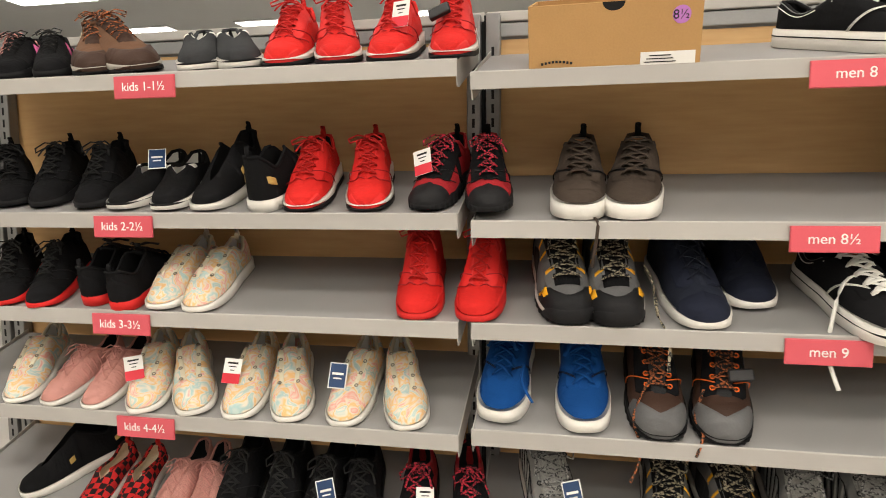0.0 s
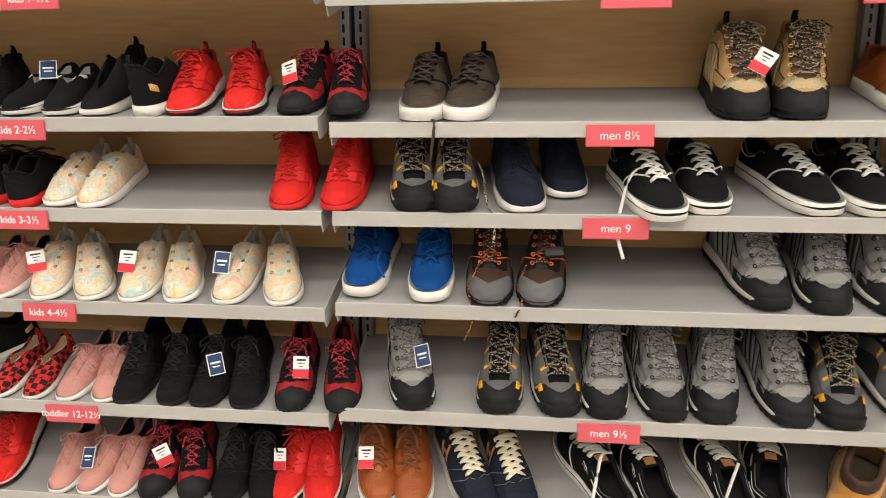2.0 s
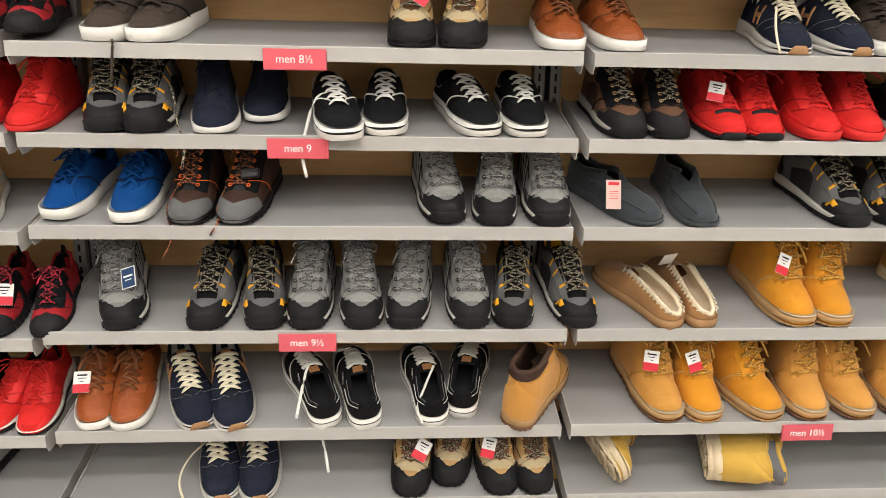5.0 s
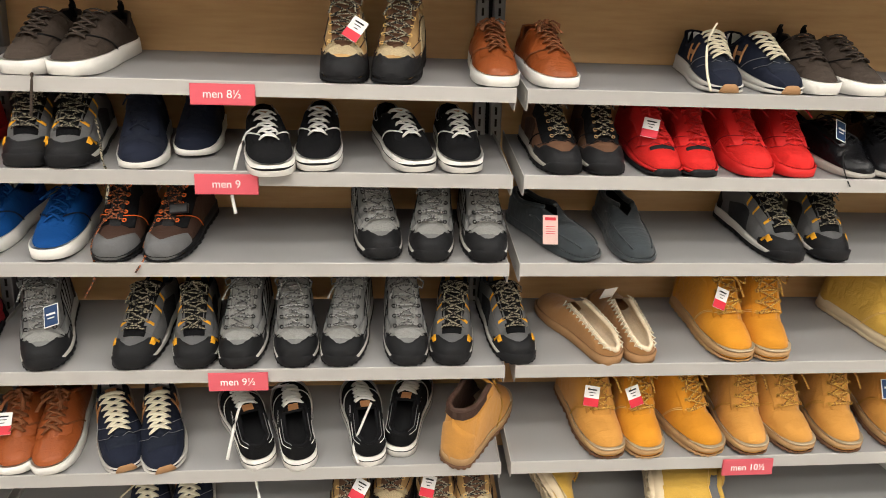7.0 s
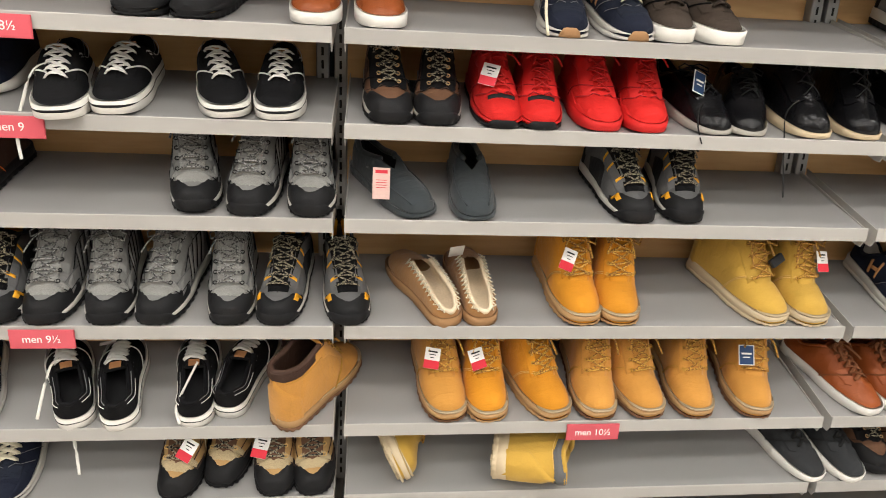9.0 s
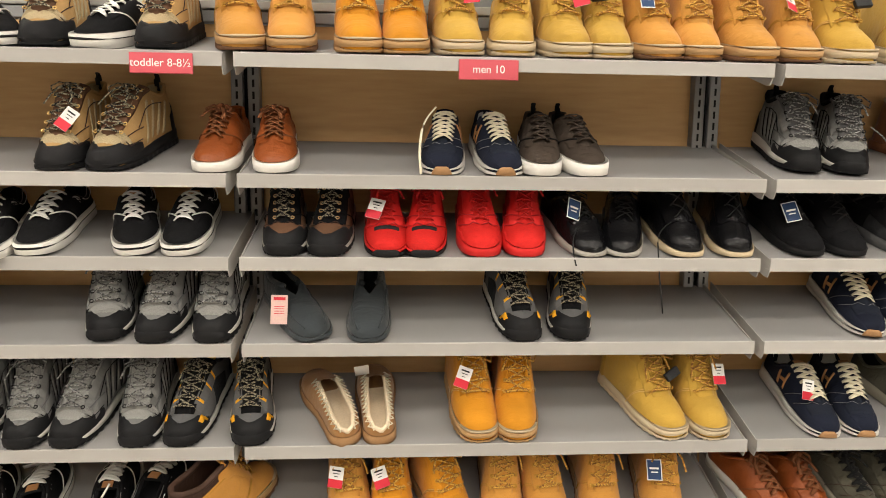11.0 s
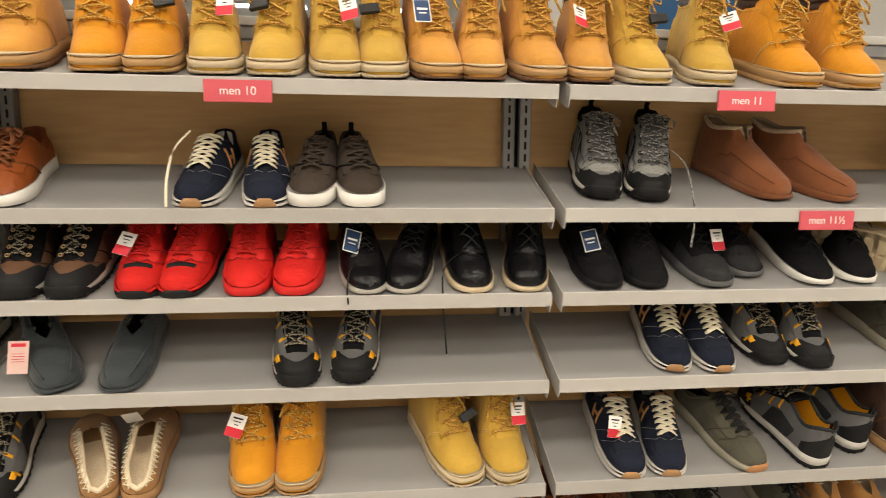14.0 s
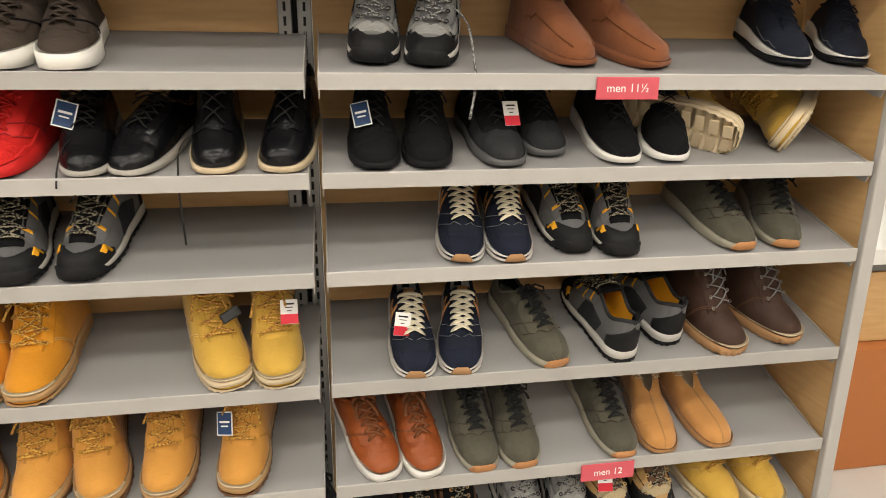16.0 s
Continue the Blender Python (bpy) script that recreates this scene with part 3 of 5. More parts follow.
def laces(last, rows=5, r=0.0022, flat=0.6, bow=True, spread=0.018, seed=1, bars=False, bow_size=1.0):
    spread *= last.gapw
    rnd = random.Random(seed)
    chunks = []
    ss = lace_rows(last, rows)
    for k, s in enumerate(ss if bars else ()):
        f = 0.85 + 0.3 * k / rows
        tilt = rnd.uniform(-0.012, 0.012)
        a, b = last.ridge(s - tilt, -spread * f, 0.004), last.ridge(s + tilt, spread * f, 0.004)
        row = [last.ridge(s, -spread * f - 0.004, -0.002), a, last.ridge(s - tilt * 0.4, -spread * 0.4, 0.0085), last.ridge(s + tilt * 0.4, spread * 0.4, 0.0085), b, last.ridge(s, spread * f + 0.004, -0.002)]
        chunks.append(tube(row, r, 6, flat))
    for k, s in enumerate(ss):
        if bars and k == rows - 1:
            continue
        for side in (-1, 1):
            t = ss[min(k + 1, rows - 1)]
            f = 0.85 + 0.3 * k / rows
            a, b = last.ridge(s, side * spread * f, 0.0035), last.ridge(t, -side * spread * f, 0.0035)
            mid = last.ridge((s + t) / 2, rnd.uniform(-0.002, 0.002), (0.0055 if bars else 0.009) + 0.0012 * side)
            pts = [last.ridge(s, side * (spread * f + 0.004), -0.002), a, a.lerp(mid, 0.5) + last.normal(s) * 0.0015, mid, mid.lerp(b, 0.5) + last.normal(t) * 0.0015, b, last.ridge(t, -side * (spread * f + 0.004), -0.002)]
            chunks.append(tube(pts, r, 6, flat))
    if bow:
        s = ss[-1]
        up = last.normal(s)
        down = (last.ridge(s - 0.02) - last.ridge(s)).normalized()
        c = last.ridge(s, 0, 0.011)

        def q(x, d, n):
            return c + Vector((x, 0, 0)) * bow_size + down * (d * bow_size) + up * n
        for side in (-1, 1):
            w, d = rnd.uniform(0.026, 0.038), rnd.uniform(0.012, 0.028)
            chunks.append(tube([q(0, 0, 0), q(side * w * 0.5, d * 0.2, 0.008), q(side * w, d * 0.8, 0.003), q(side * w * 0.9, d * 1.3, -0.002), q(side * w * 0.4, d, 0.003), q(0, 0.002, 0)], r, 6, flat))
            w = rnd.uniform(0.012, 0.03)
            chunks.append(tube([q(0, 0, 0), q(side * w * 0.5, 0.014, 0.005), q(side * w, 0.034, 0.002), q(side * w * 1.2, rnd.uniform(0.045, 0.06), -0.001)], r * 0.9, 6, flat))
        chunks.append(tube([q(-0.005, 0, 0.001), q(0.005, 0.001, 0.002)], r * 1.8, 6))
    return join(chunks)


def eyelets(last, rows=5, spread=0.02):
    spread *= last.gapw
    rings = []
    for s in lace_rows(last, rows):
        for side in (-1, 1):
            n = last.normal(s)
            along = Vector((0, n.z, -n.y))
            c = last.ridge(s, side * spread, 0.001)
            ring = [c + Vector((0.004 * math.cos(t * math.pi / 4), 0, 0)) + along * (0.004 * math.sin(t * math.pi / 4)) for t in range(9)]
            rings.append(tube(ring, 0.0013, 5))
    return rings


def pull_tab(last, h=0.02):
    y, z = last.n - 0.003, last.top(0.98)
    return tube([(last.mid(1) , y, z - 0.02), (last.mid(1), y + 0.003, z + h * 0.5), (last.mid(1), y - 0.002, z + h), (last.mid(1), y - 0.007, z + h * 0.4), (last.mid(1), y - 0.007, z - 0.008)], 0.006, 6, 0.35)


LOW = dict(toe=0.054, vamp=0.066, front=0.102, side=0.066, heel=0.090)
HIKE = dict(toe=0.062, vamp=0.074, front=0.152, side=0.130, heel=0.145, throat=0.19, mouth=0.55, gapw=1.45)
BOOT = dict(toe=0.070, vamp=0.088, front=0.182, side=0.172, heel=0.178, throat=0.275, mouth=0.53, gapw=1.5)

def sc(front, side, heel, toe=0.053, vamp=0.066, **kw):
    return dict(toe=toe, vamp=vamp, front=front, side=side, heel=heel, **kw)


TOECAP = (0.0, 0.17, 0.0, 1.0, dict(off=0.0026))
RAND = (0.0, 0.36, 0.0, lambda u: 1.0 - 1.45 * max(0.0, u - 0.5), dict(off=0.0028, n=20))
HEELCUP = (0.84, 1.0, 0.0, lambda u: 0.45 + 0.4 * u, dict(off=0.0022))
EYESTAY = (0.225, 0.62, 0.62, 1.0, dict(off=0.0026))
QUARTER = (0.40, 0.72, 0.0, 0.62, dict(off=0.0014, slant=0.06))
SIDEBARS = [(0.40 + 0.09 * i, 0.44 + 0.09 * i, 0.12, 0.85, dict(off=0.003, n=4, slant=0.15)) for i in range(4)]
MUD = (0.10, 0.5, 0.0, 0.3, dict(off=0.002))

LACED_QUARTER = (0.47, 0.97, 0.02, 1.0, dict(off=0.0024, n=14, slant=-0.19))
SEAM_PATH = [(0.482 - 0.19 * f / 12, 0.03 + 0.93 * f / 12) for f in range(13)]
SEAM_BACK = [(0.492 - 0.19 * f / 12, 0.03 + 0.93 * f / 12) for f in range(13)]
VAMP_SEAM = [(0.20 + 0.012 * f, 0.97 - 0.07 * f) for f in range(9)]
COLLAR_SEAM = [(0.60 + 0.03 * f, 0.8) for f in range(13)]

KINDS = {}


def kind(key, name, label, group, upper, sole, shape, **kw):
    KINDS[key] = dict(name=name, label=label, group=group, upper=upper, sole=sole, shape=shape, **kw)


def kid(key, name, label, upper, sole, **kw):
    kw.setdefault("shape", LOW)
    kind(key, name, label, "kids' shoes on the rack", upper, sole, scale=kw.pop("scale", 0.85), **kw)


def man(key, name, label, upper, sole, **kw):
    kw.setdefault("shape", LOW)
    kind(key, name, label, "men's shoes on the rack", upper, sole, **kw)


kid("pink_knit", "knit_sneaker", "small pink ribbed knit sneaker with a white sole", "pink_knit", "white_rubber", laces="lace_pink", tongue="pink_knit", scale=0.74, rows=4,
    panels=[("rib_band", "lace_pink", (0.30 + 0.07 * i, 0.325 + 0.07 * i, 0.05, 0.8, dict(off=0.0012, n=3))) for i in range(8)])
kid("black_pink", "running_shoe", "small black running shoe with pink trim", "black_mesh", "black_rubber", laces="lace_black", tongue="black_mesh", panels=[("side_flash", "pink_bright", (0.5, 0.62, 0.0, 0.8, dict(slant=0.1))), ("heel_counter", "pink_bright", HEELCUP), ("toe_cap", "black_suede", TOECAP)], scale=0.76)
kid("hiker_kid", "hiking_shoe", "brown hiking shoe with speckled orange laces", "mid_brown", "sole_grey", outsole="black_rubber", lugs=1, laces="rope_orange", tongue="dark_brown", scale=1.0,
    panels=[("toe_rand", "dark_brown", RAND), ("heel_counter", "dark_brown", HEELCUP)] + [("side_bar", "lace_cream", a) for a in SIDEBARS[1:3]])
kid("slipon_char", "slip_on_shoe", "charcoal canvas slip-on shoe with a white sole", "charcoal", "white_rubber", shape=sc(0.078, 0.06, 0.076, throat=0.42, mouth=0.50), stripe="black_rubber", collar="charcoal", lining="paper_white", panels=[("elastic_gore", "white_rubber", (0.50, 0.60, 0.6, 0.98, {}))])
kid("slipon_black", "slip_on_shoe", "black canvas slip-on shoe with a pale lining", "black_canvas", "white_rubber", shape=sc(0.078, 0.06, 0.08, throat=0.42, mouth=0.50), stripe="black_rubber", lining="paper_white", panels=[("elastic_gore", "white_rubber", (0.50, 0.58, 0.6, 0.98, {}))])
kid("red_knit", "running_shoe", "bright red knit running shoe with red laces", "red_knit", "white_rubber", outsole="black_rubber", laces="lace_red", tongue="red_knit", tab="red_knit", shape=sc(0.118, 0.084, 0.11), heel_up=0.012, panels=[("toe_cap", "red_rubber", (0.0, 0.12, 0.0, 0.5, dict(off=0.0016))), ("eyestay", "red_rubber", EYESTAY)], scale=0.87, bars=True, lace_r=0.003, bow_size=1.2, seams=[(SEAM_PATH, "red_dark", 0.0012), (VAMP_SEAM, "red_dark", 0.0012)])
kid("black_run", "running_shoe", "all-black laced running shoe", "black_mesh", "black_rubber", laces="lace_black", tongue="black_mesh", tab="black_mesh", shape=sc(0.118, 0.082, 0.11), panels=[("toe_cap", "black_suede", TOECAP), ("eyestay", "black_suede", EYESTAY), ("heel_counter", "black_suede", HEELCUP)], scale=0.85, bars=True, lace_r=0.003, bow_size=1.2, seams=[(SEAM_PATH, "black_rubber", 0.0012), (VAMP_SEAM, "black_rubber", 0.0012)])
kid("gold_black", "slip_on_sneaker", "black stretch sneaker with gold-printed straps", "black_mesh", "white_rubber", shape=sc(0.125, 0.095, 0.13), tab="black_mesh",
    panels=[("strap", "black_suede", (0.40, 0.55, 0.1, 1.0, dict(off=0.003))), ("gold_print", "gold_print", (0.43, 0.51, 0.35, 0.55, dict(off=0.0045, n=4))), ("gold_print", "gold_print", (0.85, 0.95, 0.4, 0.6, dict(off=0.003, n=4)))])
kid("trail_red", "trail_shoe", "red and black trail running shoe", "red_dark", "black_rubber", lugs=1, laces="rope_red", tongue="black_mesh", tab="black_mesh", shape=sc(0.118, 0.084, 0.11), panels=[("toe_cap", "black_rubber", TOECAP), ("eyestay", "black_suede", EYESTAY), ("heel_counter", "black_suede", HEELCUP), ("side_band", "black_suede", (0.38, 0.48, 0.0, 0.85, dict(slant=0.08))), ("mudguard", "black_rubber", (0.12, 0.8, 0.0, 0.2, {}))], scale=0.85, bars=True, lace_r=0.003, bow_size=1.2, seams=[(SEAM_PATH, "black_rubber", 0.0012), (VAMP_SEAM, "black_rubber", 0.0012)])
kid("black_red", "running_shoe", "black running shoe with a red sole", "black_mesh", "red_rubber", laces="lace_black", tongue="black_mesh", tab="black_mesh", shape=sc(0.118, 0.084, 0.11), panels=[("toe_cap", "black_suede", TOECAP), ("heel_counter", "black_suede", HEELCUP)], scale=0.8, bars=True, lace_r=0.003, bow_size=1.2, seams=[(SEAM_PATH, "black_rubber", 0.0012), (VAMP_SEAM, "black_rubber", 0.0012)])
kid("tiedye", "slip_on_sneaker", "pastel tie-dye canvas sneaker with empty metal eyelets", "tie_dye", "white_rubber", shape=sc(0.092, 0.064, 0.084, mouth=0.66), tongue="tie_dye", tongue_up=0.004, eyelets="eyelet_metal", rows=4, spread=0.02, lining="paper_white", collar="lace_cream", tab="lace_cream", panels=[("eyestay", "lace_cream", (0.235, 0.66, 0.84, 1.0, dict(off=0.0016)))])
kid("red_high", "knit_sneaker", "all-red knit high-collar sneaker", "red_knit", "red_rubber", shape=sc(0.14, 0.115, 0.145), laces="lace_red", tongue="red_knit", tab="red_knit", panels=[("eyestay", "red_rubber", EYESTAY), ("mudguard", "red_rubber", MUD)], scale=0.88, bars=True, lace_r=0.003, bow_size=1.2, seams=[(SEAM_PATH, "red_dark", 0.0012), (VAMP_SEAM, "red_dark", 0.0012)])
kid("plaid", "slip_on_shoe", "red and black buffalo-plaid slip-on shoe", "plaid", "white_rubber", shape=sc(0.078, 0.06, 0.08, throat=0.42, mouth=0.50), lining="fleece", tab="red_knit", scale=0.7)
kid("silver", "ankle_boot", "metallic silver lace-up ankle boot with a black sole", "silver_leather", "black_rubber", shape=HIKE, laces="lace_black", tongue="silver_leather", scale=0.8, lugs=1, welt="black_rubber")

HSEAM = [([(0.19 + 0.02 * f, 0.50 - 0.02 * f) for f in range(9)], "black_suede", 0.0012), ([(0.24 + 0.025 * f, 0.72 - 0.03 * f) for f in range(8)], "slate", 0.0012), ([(0.36 + 0.04 * f, 0.60 + 0.02 * f) for f in range(11)], "black_suede", 0.0012)]
man("skate_brown", "canvas_sneaker", "dark brown canvas sneaker with a white rubber sole", "brown_canvas", "white_rubber", laces="brown_canvas", tongue="brown_canvas", patch="patch_tan", tab="black_canvas", sole_t=0.032, panels=[("quarter", "brown_canvas", LACED_QUARTER), ("eyestay", "brown_canvas", (0.225, 0.62, 0.62, 1.0, dict(off=0.002)))], flat=0.32, lace_r=0.0052, drop=1.0, seams=[(SEAM_PATH, "black_canvas", 0.0009), (SEAM_BACK, "black_canvas", 0.0009)], bars=True, bow=False, tongue_up=0.024)
man("hiker_tan", "hiking_boot", "tan suede and mesh hiking boot with black laces", "tan_suede", "black_rubber", outsole="black_rubber", lugs=1, sole_t=0.03, shape=HIKE, laces="rope_yellow", tongue="mid_brown", patch="tan_suede", tongue_up=0.024, bars=True, bow_size=1.2, lace_r=0.0028, eyelets="thread_gold", seams=[(a, "dark_brown", b) for a, _, b in HSEAM], tab="lace_black", lining="mesh_sand", panels=[("toe_rand", "black_rubber", RAND), ("vamp_mesh", "mesh_sand", (0.13, 0.25, 0.5, 1.0, {})), ("heel_counter", "black_rubber", HEELCUP)] + [("side_bar", "mesh_sand", a) for a in SIDEBARS], rows=6)
man("leather_brown", "leather_sneaker", "cognac brown leather sneaker with a white sole", "brown_leather", "white_rubber", laces="lace_brown", tongue="brown_leather", sole_t=0.027, drop=1.0, flat=0.32, lace_r=0.0052, rows=6, lining="lace_brown", panels=[("quarter", "brown_leather", LACED_QUARTER), ("eyestay", "brown_leather", (0.225, 0.62, 0.62, 1.0, dict(off=0.002))), ("heel_counter", "brown_leather", HEELCUP)], seams=[(SEAM_PATH, "lace_brown", 0.0009), (SEAM_BACK, "lace_brown", 0.0009)])
WORK = [("toe_rand", "black_rubber", (0.0, 0.27, 0.0, lambda u: 1.0 - 1.8 * max(0.0, u - 0.62), dict(off=0.0028, n=20))), ("eyestay", "slate", EYESTAY), ("heel_counter", "black_rubber", HEELCUP), ("quarter", "dark_grey", QUARTER), ("yellow_flash", "yellow", (0.28, 0.315, 0.72, 0.98, dict(off=0.0042, n=4))), ("yellow_flash", "yellow", (0.15, 0.245, 0.30, 0.52, dict(off=0.0042, n=6, slant=-0.02))), ("yellow_flash", "yellow", (0.52, 0.56, 0.62, 0.9, dict(off=0.0034, n=4))), ("yellow_flash", "yellow", (0.42, 0.45, 0.62, 0.9, dict(off=0.0034, n=4)))]
man("work_gray", "work_shoe", "grey and black work shoe with yellow accents", "slate", "sole_pale", outsole="black_rubber", lugs=1, lace_r=0.0028, bars=True, shape=sc(0.124, 0.098, 0.118, toe=0.059, vamp=0.068, throat=0.20, gapw=1.4), laces="rope_yellow", tongue="black_mesh", lining="yellow", collar="dark_grey", tab="black_mesh", bumpers=[("toe_bumper", "black_rubber", 0.13, 0.006, 0.034, 0.0050)], panels=WORK, rows=6, tongue_up=0.02)
man("navy_mesh", "running_shoe", "navy mesh running shoe with a white sole", "navy_mesh", "white_rubber", laces="navy_mesh", tongue="navy_mesh", shape=sc(0.114, 0.084, 0.108), panels=[("toe_cap", "navy_suede", TOECAP), ("eyestay", "navy_suede", EYESTAY)])
man("skate_bw", "skate_shoe", "black canvas skate shoe with white laces and sole", "black_canvas", "white_rubber", stripe="black_rubber", drop=1.0, laces="lace_white", patch="patch_tan", tongue="black_canvas", shape=sc(0.092, 0.058, 0.078, vamp=0.064), sole_t=0.031, flat=0.32, lace_r=0.0052, rows=5, panels=[("quarter", "black_canvas", LACED_QUARTER), ("side_panel", "paper_white", (0.5, 0.64, 0.25, 0.72, dict(slant=0.05))), ("eyestay", "black_suede", (0.225, 0.62, 0.62, 1.0, dict(off=0.002)))], seams=[([(0.70 + 0.025 * f, 0.62) for f in range(12)], "lace_white", 0.0009), ([(0.66 + 0.028 * f, 0.93) for f in range(12)], "lace_grey", 0.0009), (SEAM_PATH, "lace_white", 0.0009), (SEAM_BACK, "lace_white", 0.0009)], bars=True, bow=False, tongue_up=0.024)
man("blue_skate", "skate_shoe", "bright blue suede skate shoe with a white sole", "blue_suede", "white_rubber", laces="blue_suede", tongue="blue_suede", shape=sc(0.096, 0.062, 0.082, vamp=0.066), drop=1.0, sole_t=0.031, panels=[("quarter", "blue_suede", LACED_QUARTER), ("eyestay", "blue_suede", (0.225, 0.62, 0.62, 1.0, dict(off=0.002)))], scale=0.97, lace_r=0.0045, flat=0.34, seams=[(SEAM_PATH, "navy_suede", 0.0009), (SEAM_BACK, "navy_suede", 0.0009)])
man("work_orange", "hiking_shoe", "dark brown hiking shoe with orange accents and laces", "dark_brown", "black_rubber", outsole="black_rubber", lugs=1, shape=sc(0.135, 0.11, 0.13, toe=0.059, vamp=0.068), laces="rope_orange", tongue="dark_grey", patch="neon_orange", rows=6, tongue_up=0.02, panels=[("toe_rand", "slate", (0.0, 0.24, 0.0, lambda u: 1.0 - 1.6 * max(0.0, u - 0.6), dict(off=0.0028, n=18))), ("eyestay", "black_suede", EYESTAY)], lace_r=0.0028, bars=True, eyelets="neon_orange", seams=[(SEAM_PATH, "neon_orange", 0.0012)])
HPAN = [("suede_strip", "hiker_grey", (0.20, 0.30, 0.30, 0.62, dict(off=0.0034, n=5, slant=0.05))), ("suede_strip", "hiker_grey", (0.30, 0.62, 0.66, 0.98, dict(off=0.0036)))] + [("toe_rand", "black_rubber", RAND), ("vamp_mesh", "mesh_grey", (0.13, 0.25, 0.5, 1.0, {})), ("heel_counter", "black_rubber", HEELCUP)] + [("side_bar", "mesh_grey", a) for a in SIDEBARS] + [("side_line", "black_suede", (0.37 + 0.09 * i, 0.38 + 0.09 * i, 0.1, 0.85, dict(off=0.0028, n=2, slant=0.15))) for i in range(4)]
man("hiker_gray", "hiking_boot", "grey suede and mesh hiking boot with a black toe rand", "hiker_grey", "sole_pale", outsole="black_rubber", lugs=1, sole_t=0.03, shape=HIKE, laces="rope_grey", tongue="mesh_grey", patch="slate", tongue_up=0.024, tab="hiker_grey", bumpers=[("toe_bumper", "black_rubber", 0.09, 0.006, 0.034, 0.0050)], panels=HPAN, rows=6, lace_r=0.0028, bars=True, bow_size=1.3, eyelets="black_rubber", seams=HSEAM)
man("gray_dark", "hiking_boot", "dark grey hiking boot with a black padded collar", "hiker_grey", "sole_pale", outsole="black_rubber", lugs=1, sole_t=0.03, shape=HIKE, laces="rope_grey", tongue="slate", tongue_up=0.02, tab="black_suede", collar="black_suede", collar_r=0.007, bumpers=[("toe_bumper", "black_rubber", 0.09, 0.006, 0.034, 0.0050)], panels=HPAN, rows=6, lace_r=0.0028, bars=True, bow_size=1.3, eyelets="black_rubber", seams=HSEAM)
man("navy_runner", "retro_runner", "navy suede runner with cream laces and gum toe", "navy_suede", "sole_pale", outsole="sole_pale", laces="lace_cream", tongue="navy_mesh", lining="paper_white", flat=0.32, lace_r=0.0060, spread=0.021, rows=7, bumpers=[("gum_toe", "gum_rubber", 0.010, 0.004, 0.024, 0.0050)], panels=[("toe_cap", "navy_suede", (0.0, 0.2, 0.0, 0.6, dict(off=0.0018))), ("vamp_mesh", "navy_mesh", (0.12, 0.225, 0.55, 1.0, {})), ("side_mark", "patch_tan", (0.50, 0.53, 0.2, 0.8, dict(off=0.003, n=4, slant=0.03))), ("side_mark", "patch_tan", (0.60, 0.63, 0.2, 0.8, dict(off=0.003, n=4, slant=0.03))), ("side_mark", "patch_tan", (0.53, 0.62, 0.42, 0.55, dict(off=0.0026, n=4)))], seams=[(VAMP_SEAM, "lace_grey", 0.0007), (SEAM_PATH, "lace_grey", 0.0007)], bow=False, patch="patch_tan", tongue_up=0.024)
BPAN = lambda c: [("quarter", c, LACED_QUARTER), ("eyestay", c, (0.30, 0.60, 0.72, 1.0, dict(off=0.004))), ("heel_counter", c, (0.84, 1.0, 0.0, lambda u: 0.45 + 0.4 * u, dict(off=0.0042)))]
COLLAR = (0.62, 1.0, 0.83, 1.0, dict(off=0.006))
BSEAM = lambda c: [(SEAM_PATH, c, 0.0009), (SEAM_BACK, c, 0.0009), (COLLAR_SEAM, c, 0.0009)]
for key, tone, word in (("wheat", "wheat_nubuck", "wheat"), ("orange", "orange_nubuck", "golden orange"), ("sand", "sand_nubuck", "sandy yellow")):
    man(key, "work_boot", word + " nubuck lace-up work boot with a lugged sole", tone, "tan_rubber" if key != "sand" else "cream_rubber", outsole="gum_dark" if key == "wheat" else "tan_rubber" if key == "orange" else "cream_rubber", mid_drop=1.0, lugs=1, sole_t=0.028, seams=BSEAM("thread_gold" if key != "wheat" else "lace_gold"), bars=True, bow_size=1.35, shape=BOOT, category="boot", laces="rope_gold", tongue=tone, tongue_up=0.022, patch=tone, collar="dark_brown" if key != "sand" else tone, collar_r=0.0075, lining="dark_brown", welt="cream_rubber", panels=BPAN(tone) + [("padded_collar", "dark_brown" if key != "sand" else "slate", COLLAR)], rows=5, flat=0.9, lace_r=0.0029, spread=0.018, eyelets="lace_gold", bow=True, width=0.107)
man("trail_brown", "trail_shoe", "brown trail shoe with a black toe rand", "mid_brown", "sole_grey", outsole="black_rubber", bumpers=[("toe_bumper", "black_rubber", 0.10, 0.006, 0.033, 0.0050)], lugs=1, shape=sc(0.128, 0.1, 0.12, toe=0.059, vamp=0.068), laces="rope_yellow", tongue="black_mesh", rows=6, lace_r=0.0028, panels=[("toe_rand", "black_rubber", RAND), ("eyestay", "black_suede", EYESTAY), ("quarter", "dark_brown", QUARTER)], bars=True, eyelets="tan_rubber", seams=[(VAMP_SEAM, "dark_brown", 0.001), (SEAM_PATH, "black_suede", 0.0015)])
